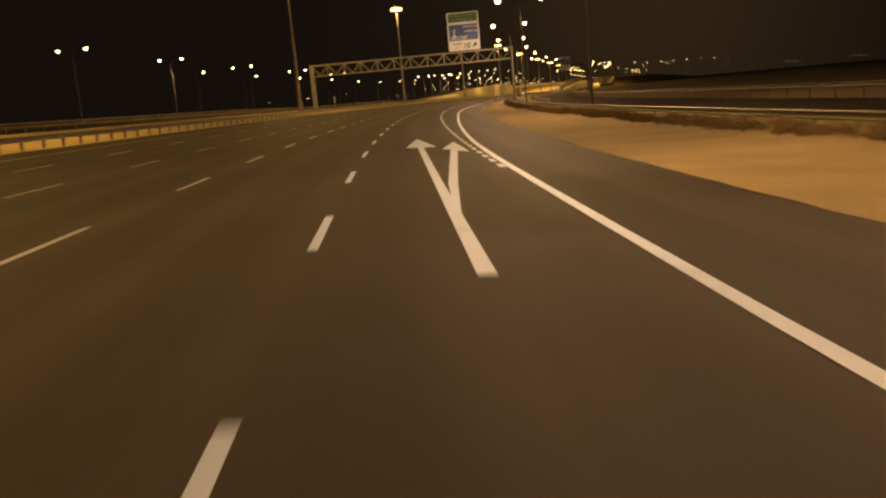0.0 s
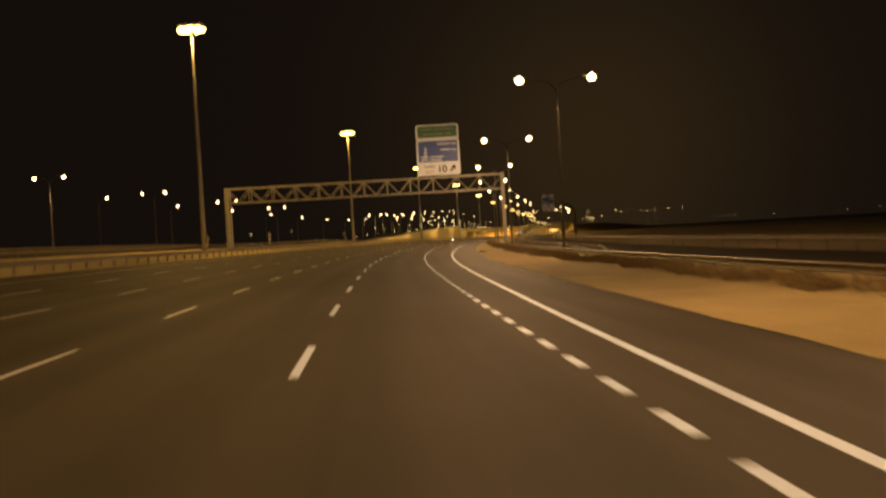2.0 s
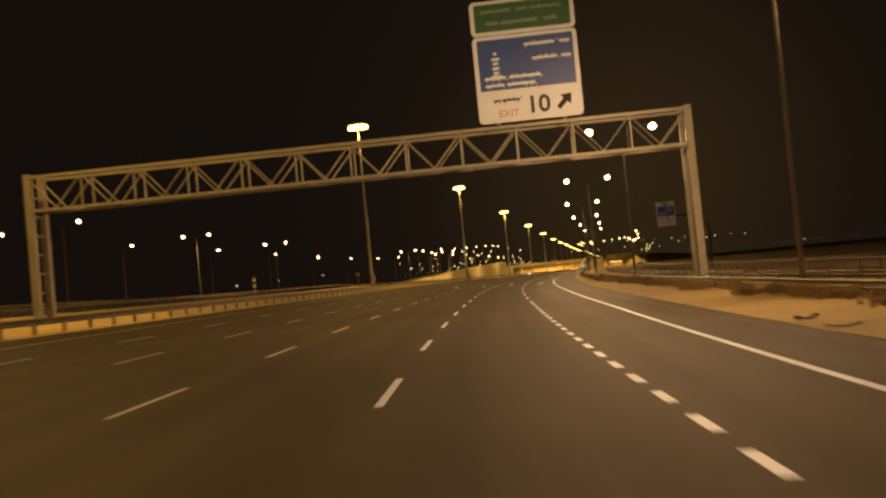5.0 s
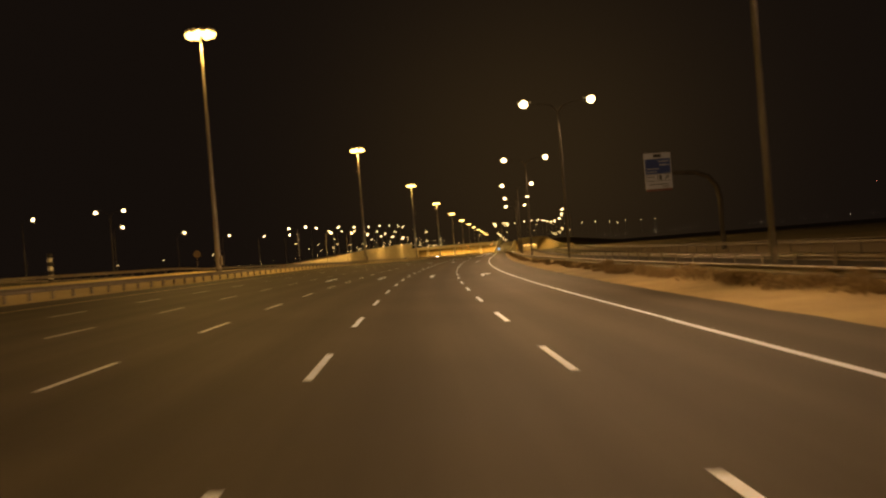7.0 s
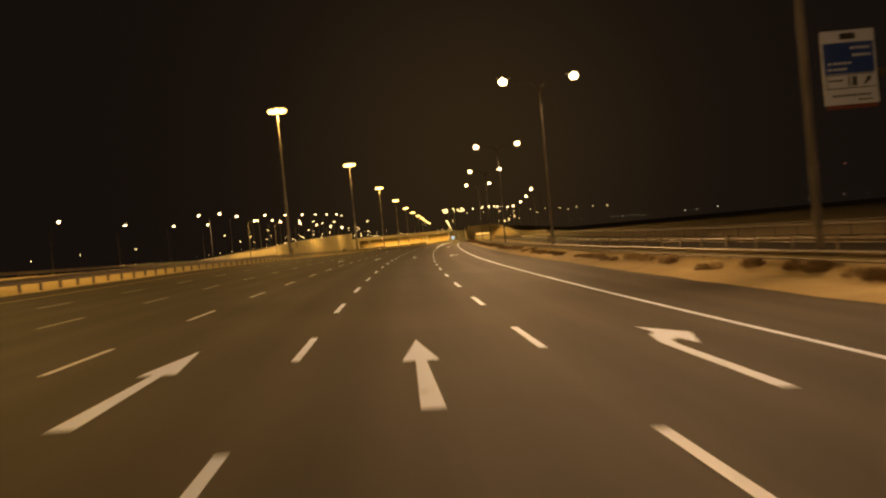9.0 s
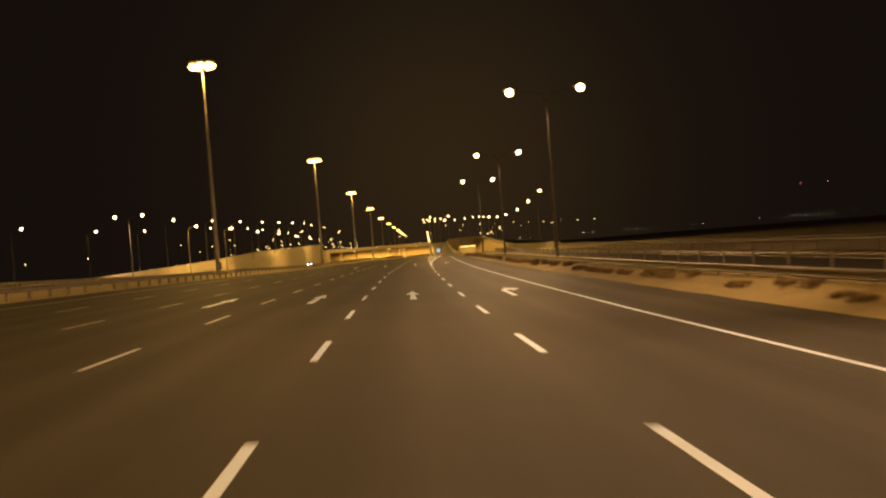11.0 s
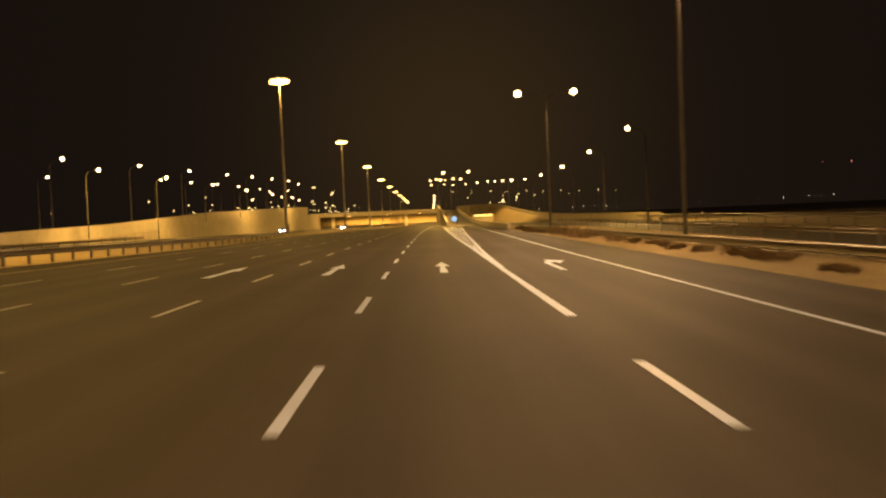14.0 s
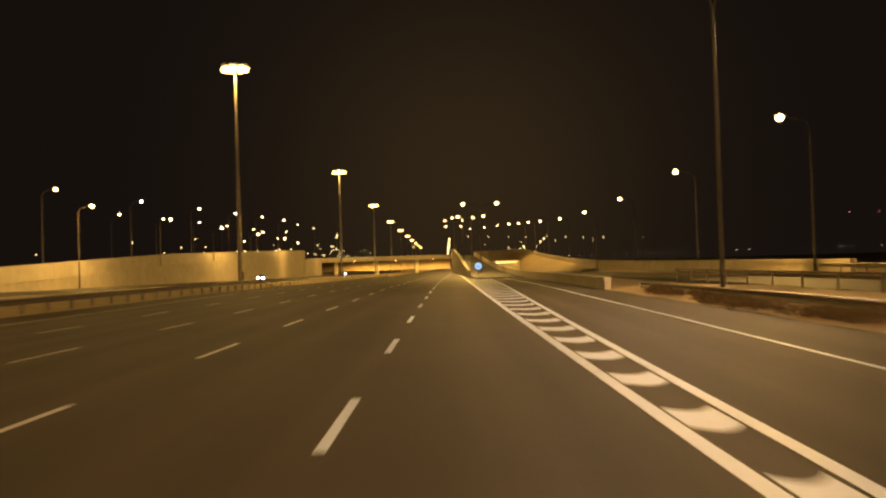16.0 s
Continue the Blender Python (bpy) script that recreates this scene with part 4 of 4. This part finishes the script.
def deck_profile(s):
    z = float(np.interp(s, *DECK))
    return [(-75.6, z, True), (-70.0, z, True), (-64.4, z, True), (-64.4, -2.4, True), (-75.6, -2.4, True)]


bm = bmesh.new()
sweep(bm, steps(502, 818, 8), deck_profile, True, True)
tagged(part("climbing_ramp", bm, ASPHALT), "dark asphalt ramp that climbs behind the concrete wall", "road", kind="structure")


def loop_bank():
    """A sand bank behind the climbing ramp."""
    bm = bmesh.new()
    rows = []
    for s in steps(560, 912, 8):
        near = float(np.interp(s, *DECK)) - 0.1
        far = float(np.interp(s, [560, 589, 678, 721, 765, 809, 853, 912], [-0.4, 1.0, 4.1, 5.1, 6.1, 6.6, 6.8, 6.8]))
        foot = lie(s, -60) - 0.5
        row = []
        for k, (u, z) in enumerate(((-74.2, foot), (-76.2, near), (-80.0, near), (-89.0, far), (-98.0, far), (-108.0, foot))):
            n = 0.2 * noise.noise(Vector((s * 0.06, k * 0.9, 8.0)))
            row.append(bm.verts.new(at_abs(s, u, z + (n if k in (3, 4) else 0))))
        rows.append(row)
    for a, b in zip(rows, rows[1:]):
        for i in range(5):
            bm.faces.new((a[i], a[i + 1], b[i + 1], b[i]))
    bm.faces.new(rows[0])
    bm.faces.new(rows[-1][::-1])
    bmesh.ops.recalc_face_normals(bm, faces=bm.faces[:])
    tagged(part("loop_bank", bm, DESERT), "dark sand bank behind the climbing ramp", "embankment", kind="structure")


loop_bank()


# the bridge over the carriageway
def bridge():
    top = thing("road_bridge", Matrix.Identity(4), "long pale concrete road bridge across the carriageway", "bridge", kind="structure")
    def beam(name, s0, s1, u0, u1, z0, z1, mt=CONCRETE):
        bm = bmesh.new()
        c = [at_abs(s0, u0, 0), at_abs(s0, u1, 0), at_abs(s1, u1, 0), at_abs(s1, u0, 0)]
        vs = [bm.verts.new((v.x, v.y, h)) for h in (z0, z1) for v in c]
        for f in ((3, 2, 1, 0), (4, 5, 6, 7), (0, 1, 5, 4), (1, 2, 6, 5), (2, 3, 7, 6), (3, 0, 4, 7)):
            bm.faces.new([vs[i] for i in f])
        part(name, bm, mt, top)
    beam("deck", 900, 914, -72, -1.4, 4.9, 5.7)
    beam("parapet", 899.6, 900, -72, -1.4, 4.7, 6.9)
    beam("parapet", 914, 914.4, -72, -1.4, 4.7, 6.9)
    for u in (-62, -40.5, -19.5):
        beam("pier", 905, 907, u - 0.8, u + 0.8, -3.0, 4.9)
    beam("abutment", 899.8, 914.2, -73, -72, -3.0, 6.5)
    for u in (-52, -30, -11):
        beam("soffit_lamp", 901.5, 902.5, u - 0.7, u + 0.7, 4.6, 4.88, SOFFIT_GLOW)
        lamp_light("soffit_light", at_abs(902, u, 4.4), 9000.0, SODIUM, 0.5, 170)


bridge()


def embankment():
    """A long sand bank that closes the view under the bridge, added to catch lamp light."""
    bm = bmesh.new()
    rows = []
    for k in range(41):
        u = -260 + 10.0 * k
        fall = 1 - abs(k - 20) / 20.0
        h = 9.0 * min(1.0, fall * 3.0) + 0.5 * noise.noise(Vector((u * 0.03, 0, 5)))
        rows.append([bm.verts.new(at_abs(s, u, z)) for s, z in ((1352, -3.0), (1362, h * 0.45 - 1.6), (1376, h * 0.92 - 0.2), (1390, h), (1430, h * 0.8), (1470, -3.0))])
    for a, b in zip(rows, rows[1:]):
        for i in range(5):
            bm.faces.new((a[i], a[i + 1], b[i + 1], b[i]))
    tagged(part("embankment", bm, SAND), "long bank of pale sand added far beyond the bridge to catch lamp light", "embankment", kind="structure")


embankment()


def portal():
    top = thing("underpass_portal", Matrix.Identity(4), "concrete underpass mouth with an orange-lit ceiling", "portal", kind="structure")
    s = 745.0
    def beam(name, ds0, ds1, u0, u1, z0, z1, mt):
        bm = bmesh.new()
        c = [at_abs(s + ds0, u0, 0), at_abs(s + ds0, u1, 0), at_abs(s + ds1, u1, 0), at_abs(s + ds1, u0, 0)]
        vs = [bm.verts.new((v.x, v.y, h)) for h in (z0, z1) for v in c]
        for f in ((3, 2, 1, 0), (4, 5, 6, 7), (0, 1, 5, 4), (1, 2, 6, 5), (2, 3, 7, 6), (3, 0, 4, 7)):
            bm.faces.new([vs[i] for i in f])
        part(name, bm, mt, top)
    beam("jamb", -3, 0, 14.2, 14.8, -2.2, 2.4, CONCRETE)
    beam("jamb", -3, 0, 22.4, 23.0, -2.2, 2.4, CONCRETE)
    beam("lintel", -3, 0, 14.8, 22.4, 2.05, 2.6, CONCRETE)
    beam("ceiling_lamp", -2.6, -2.2, 15.0, 22.2, 1.86, 2.02, SOFFIT_GLOW)
    beam("back_wall", 3.0, 3.4, 14.2, 23.0, -2.2, 2.3, CONCRETE)


portal()


def ramp_bank():
    """The sand slope that falls from the loop ramp's wall."""
    bm = bmesh.new()
    rows = []
    for s in steps(640, 862, 6):
        top = float(np.interp(s, [640, 688, 738, 785, 825, 862], [0.0, 1.3, 2.9, 4.4, 5.7, 6.6]))
        wall_u = float(np.interp(s, [640, 688, 738, 785, 825, 858, 862], [34.0, 33.3, 32.4, 31.8, 31.1, 28.4, 27.8]))
        row = []
        for k in range(6):
            f = k / 5
            n = 0.15 * noise.noise(Vector((s * 0.1, k * 0.7, 3.0)))
            row.append(bm.verts.new(at_abs(s, wall_u - 0.15 - 8.5 * f, -1.4 + (top + 1.4) * (1 - f) + (n if 0 < k < 5 else 0))))
        rows.append(row)
    for a, b in zip(rows, rows[1:]):
        for i in range(5):
            bm.faces.new((a[i], a[i + 1], b[i + 1], b[i]))
    tagged(part("ramp_bank", bm, SAND), "pale sand slope below the loop ramp wall", "embankment", kind="structure")


ramp_bank()


# ---- gore nose sign ----
def keep_right_sign():
    m = stand(571.5, 5.1)
    ob = thing("keep_right_sign", m, "round blue traffic sign on a short post at the exit nose", "road sign")
    bm = bmesh.new()
    tube(bm, (0, 0, -0.3), (0, 0, 1.9), 0.04, 0.04, 8)
    part("post", bm, STEEL, ob)
    bm = bmesh.new()
    tube(bm, (0, -0.05, 1.65), (0, -0.075, 1.65), 0.58, 0.58, 28)
    part("rim", bm, SIGN_WHITE, ob)
    bm = bmesh.new()
    tube(bm, (0, -0.078, 1.65), (0, -0.09, 1.65), 0.52, 0.52, 28)
    part("disc", bm, glow("lit_blue_sign", (0.10, 0.36, 0.72), 1.0), ob, "lit blue disc")
    bm = bmesh.new()
    mm = Matrix.Translation((0, -0.095, 1.65)) @ Matrix.Rotation(radians(35), 4, "Y")
    bm.faces.new([bm.verts.new(mm @ Vector(c)) for c in ((-0.3, 0, -0.08), (0.06, 0, -0.08), (0.06, 0, -0.22), (0.36, 0, 0), (0.06, 0, 0.22), (0.06, 0, 0.08), (-0.3, 0, 0.08))])
    bmesh.ops.solidify(bm, geom=bm.faces[:], thickness=0.004)
    part("arrow", bm, SIGN_WHITE, ob)
    m2 = stand(568.5, 5.2)
    cone = thing("marker_post", m2, "short orange and white marker post at the exit nose", "marker post")
    bm = bmesh.new()
    tube(bm, (0, 0, 0), (0, 0, 0.75), 0.1, 0.07, 10)
    part("post", bm, SIGN_BROWN, cone)
    bm = bmesh.new()
    tube(bm, (0, 0, 0.45), (0, 0, 0.6), 0.095, 0.09, 10)
    part("band", bm, WHITE, cone)


keep_right_sign()

# ---- dry bushes along the verge rail ----
def bush(name, m, w, d, h, seed):
    """A loose mound of fine crooked twigs in a few lobes."""
    rnd = random.Random(seed)
    ob = thing(name, m, "low dry brown bush caught under the guardrail", "bush", "dry bushes on the verge")
    bm = bmesh.new()
    lobes = [(rnd.uniform(-0.55, 0.55) * w, rnd.uniform(-0.75, 0.75) * d, rnd.uniform(0.45, 0.8), rnd.uniform(0.6, 1.0)) for _ in range(2 + int(2 * d))]
    for _ in range(int(900 * (w + d) / 2)):
        cx, cy, size, tall_by = rnd.choice(lobes)
        a, r = rnd.uniform(0, 2 * math.pi), rnd.random() ** 0.6
        x, y = cx + w * size * r * math.cos(a), cy + w * size * r * math.sin(a)
        top = h * tall_by * math.sqrt(max(1 - r * r, 0.02))
        p = Vector((x, y, top * rnd.random() ** 0.5))
        out = Vector((math.cos(a), math.sin(a), 0.7)) * rnd.uniform(0.04, 0.13)
        q = p + out + Vector((rnd.uniform(-0.06, 0.06), rnd.uniform(-0.06, 0.06), rnd.uniform(-0.03, 0.05)))
        side = Vector((rnd.uniform(-1, 1), rnd.uniform(-1, 1), rnd.uniform(-1, 1))).normalized() * rnd.uniform(0.006, 0.022)
        bm.faces.new([bm.verts.new(c) for c in (p - side, p + side, q + side * 0.4, q - side * 0.4)])
    tagged(part("twig_tangle", bm, BUSH, ob), kind="stuff")
    return ob


def verge_height(s, u):
    pts = right_verge(s)
    return float(np.interp(u, [q[0] for q in pts], [q[1] for q in pts]))


rnd = random.Random(12)
s = 20.0
k = 0
while s < 474:
    thick = s < 245 or 432 < s
    low = 0.6 if s > 452 else 1.0
    dense = 0.97 if thick else 0.88
    long = rnd.uniform(1.3, 2.4) if thick else rnd.uniform(0.8, 2.6)
    if rnd.random() < dense:
        u = right_rail(s) + (rnd.uniform(-0.75, -0.1) if thick else rnd.uniform(-0.7, -0.3))
        v = at(s, u, verge_height(s, u) - 0.04)
        bush("dry_bush", pose(v.x, v.y, v.z, 0, 0, math.degrees(heading(s))), rnd.uniform(0.45, 0.8) if thick else rnd.uniform(0.3, 0.5), long, (rnd.uniform(0.4, 0.65) if thick else rnd.uniform(0.20, 0.38)) * low, k)
        k += 1
    s += long * rnd.uniform(0.9, 1.5) if thick else long * 1.2 + rnd.uniform(0.2, 2.4)


# ---- oncoming car far off ----
def car(m):
    ob = thing("car", m, "distant pale car with lit headlights on the opposite carriageway", "car")
    bm = bmesh.new()
    side = [(-2.2, 0.35), (-2.25, 0.75), (-1.5, 0.95), (-0.9, 1.42), (0.7, 1.45), (1.5, 1.0), (2.2, 0.9), (2.25, 0.4)]
    left = [bm.verts.new((-0.88, y, z)) for y, z in side]
    right = [bm.verts.new((0.88, y, z)) for y, z in side]
    bm.faces.new(left)
    bm.faces.new(right[::-1])
    for i in range(len(side)):
        j = (i + 1) % len(side)
        bm.faces.new((left[j], left[i], right[i], right[j]))
    bmesh.ops.bevel(bm, geom=bm.edges[:], offset=0.07, segments=2, affect="EDGES")
    part("body", bm, CAR_PAINT, ob)
    bm = bmesh.new()
    for x in (-0.895, 0.885):
        box(bm, x, -0.85, 0.98, x + 0.01, 1.1, 1.34)
    box(bm, -0.7, -1.42, 1.0, 0.7, -1.0, 1.36)
    part("windows", bm, GLASS_DARK, ob)
    for x in (-0.85, 0.85):
        for y in (-1.4, 1.4):
            bm = bmesh.new()
            tube(bm, (x - 0.11, y, 0.32), (x + 0.11, y, 0.32), 0.32, 0.32, 18)
            wheel = part("wheel", bm, RUBBER, ob)
            bm = bmesh.new()
            tube(bm, (x - 0.12, y, 0.32), (x + 0.12, y, 0.32), 0.19, 0.19, 12)
            part("rim", bm, STEEL, wheel)
    for x in (-0.62, 0.62):
        bm = bmesh.new()
        tube(bm, (x, -2.20, 0.68), (x, -2.30, 0.68), 0.16, 0.20, 12)
        part("headlight", bm, HEADLIGHT, ob)


car(stand(653, -46.0))
# a made-up second car, in place of a small fixed light of unknown kind
car(stand(780, -42.0))

# ---- banded post on the median ----
def banded_post(m):
    ob = thing("banded_post", m, "black and white banded post standing beyond the median", "post")
    for k in range(7):
        bm = bmesh.new()
        tube(bm, (0, 0, -0.3 if k == 0 else 0.6 * k), (0, 0, 0.6 * (k + 1)), 0.34, 0.34, 14)
        part("band", bm, BLACK if k % 2 == 0 else WHITE, ob)
    bm = bmesh.new()
    tube(bm, (0, 0, -0.3), (0, 0, 0.05), 0.5, 0.5, 14)
    part("foot", bm, CONCRETE, ob)
    return ob


banded_post(stand(314, -54.8, 0.0))


def tyre_scrap(m, seed):
    """A torn curl of tyre tread."""
    rnd = random.Random(seed)
    ob = thing("tyre_scrap", m, "torn black strip of tyre lying on the sand edge", "tyre scrap", "scraps on the verge")
    bm = bmesh.new()
    rows = []
    for k in range(13):
        a = -1.3 + 2.6 * k / 12
        r = 0.42 + rnd.uniform(-0.03, 0.03)
        w = 0.10 + rnd.uniform(-0.03, 0.04)
        x, z = r * math.sin(a), 0.02 + 0.11 * (1 - math.cos(a)) + rnd.uniform(0, 0.02)
        rows.append([bm.verts.new((x, y, z + dz)) for y, dz in ((-w, 0), (w, 0), (w, 0.03), (-w, 0.03))])
    for a, c in zip(rows, rows[1:]):
        for i in range(4):
            j = (i + 1) % 4
            bm.faces.new((a[i], a[j], c[j], c[i]))
    bm.faces.new(rows[0][::-1])
    bm.faces.new(rows[-1])
    part("tread", bm, RUBBER, ob)


tyre_scrap(stand(159.0, 10.2, 0.03, 35), 1)
tyre_scrap(stand(155.6, 9.9, 0.03, -10), 3)
tyre_scrap(stand(417.8, 12.0, 0.03, -20), 2)


def white_block(m):
    ob = thing("marker_block", m, "small white painted concrete block behind the guardrail", "block")
    bm = bmesh.new()
    box(bm, -0.19, -0.15, -0.1, 0.19, 0.15, 0.45)
    bmesh.ops.bevel(bm, geom=bm.edges[:], offset=0.03, segments=2, affect="EDGES")
    part("block", bm, WHITE, ob)


white_block(stand(116.5, 14.85, 0.15))


def wall_plate():
    """A dark triangular plate fixed to the ramp wall."""
    ob = thing("warning_plate", Matrix.Identity(4), "dark triangular plate fixed on the concrete ramp wall", "road sign")
    bm = bmesh.new()
    front = [bm.verts.new(at_abs(s, -63.6, z)) for s, z in ((668.4, 2.2), (676.0, 2.2), (672.3, 4.3))]
    bm.faces.new(front)
    bmesh.ops.solidify(bm, geom=bm.faces[:], thickness=0.06)
    part("plate", bm, RUSTY, ob)


wall_plate()


def round_sign(m):
    ob = thing("round_sign", m, "grey back of a round traffic sign on a thin post", "road sign")
    bm = bmesh.new()
    tube(bm, (0, 0, -0.3), (0, 0, 2.9), 0.04, 0.04, 8)
    part("post", bm, STEEL, ob)
    bm = bmesh.new()
    tube(bm, (0, 0.05, 2.5), (0, 0.07, 2.5), 0.45, 0.45, 24)
    part("disc", bm, STEEL, ob)


round_sign(stand(301.5, -29.6, 0.1))


# ---- far lamps beyond the plain ----
def far_lights(name, places, size, material, label):
    """Tiny lamp heads on thin posts, too far to be counted."""
    verts, faces, slots = [], [], []
    for x, y, z in places:
        k = len(verts)
        verts += [(x + size, y, z), (x, y + size, z), (x - size, y, z), (x, y - size, z), (x, y, z + size), (x, y, z - size)]
        faces += [tuple(k + i for i in f) for f in ((0, 1, 4), (1, 2, 4), (2, 3, 4), (3, 0, 4), (1, 0, 5), (2, 1, 5), (3, 2, 5), (0, 3, 5))]
        slots += [0] * 8
        k = len(verts)
        verts += [(x - 0.08, y, -4), (x + 0.08, y, -4), (x + 0.04, y, z - size), (x - 0.04, y, z - size)]
        faces.append((k, k + 1, k + 2, k + 3))
        slots.append(1)
    me = bpy.data.meshes.new(name)
    me.from_pydata(verts, [], faces)
    me.materials.append(material)
    me.materials.append(POLE_STEEL)
    me.polygons.foreach_set("material_index", slots)
    return tagged(new(name, me), label, "distant lights", kind="stuff")


def around(bearing, dist, z):
    """A far place by its bearing in degrees to the right of the road's far line, from the middle of the walk."""
    c = at_abs(230, 0, 0)
    h = radians(-14.75 - bearing)
    return (c.x - math.sin(h) * dist, c.y + math.cos(h) * dist, z)


rnd = random.Random(3)
places = [around(4.5 + 0.63 * k + rnd.uniform(-0.03, 0.03), 1750 - 6 * k, 10.5 + rnd.uniform(-0.4, 0.4)) for k in range(64) if rnd.random() < 0.93]
far_lights("distant_lights", places, 0.33, DIM_GLOW, "row of tiny lamps far across the dark plain")
places = [around(-12 - 0.7 * k, 2100 + 35 * k, max(21.0 - 1.25 * k, 8.5)) for k in range(14)]
for s, u, z in ((1020, -327, 15.5), (1058, -292, 17.2), (1100, -410, 15.5)):
    v = at_abs(s, u, z)
    places.append((v.x, v.y, v.z))
far_lights("distant_lights", places, 0.55, FAR_GLOW, "row of tiny lamps on a far road")
places = []
for k in range(90):
    s = rnd.uniform(860, 1700)
    v = at_abs(s, rnd.uniform(-170, -60) - (s - 860) * 0.06, 0)
    places.append((v.x, v.y, rnd.choice((10.5, 12, 14, 17, 20)) + rnd.uniform(-1, 1)))
for k in range(10):
    s = rnd.uniform(860, 1300)
    v = at_abs(s, rnd.uniform(14, 45) + (s - 760) * 0.05, 0)
    places.append((v.x, v.y, rnd.uniform(10, 14)))
# a lamp-lined road that crosses far to the right, with a lower one behind it
for k in range(-1, 9):
    places.append((397 - 15.7 * k + rnd.uniform(-1.5, 1.5), 1151 + 6.4 * k, 21.0 + 0.6 * k))
for k in range(6):
    places.append((371 - 29.0 * k + rnd.uniform(-2, 2), 1162 + 12.0 * k, 19.9 - 0.3 * k))
far_lights("distant_lights", places, 0.43, FAR_GLOW, "swarm of far street lamps over the interchange")
v = [at_abs(2300, 808, 0), at_abs(2300, 868, 0)]
far_lights("distant_beacons", [(q.x, q.y, 85) for q in v], 1.2, RED_GLOW, "pair of red beacons far over the plain")
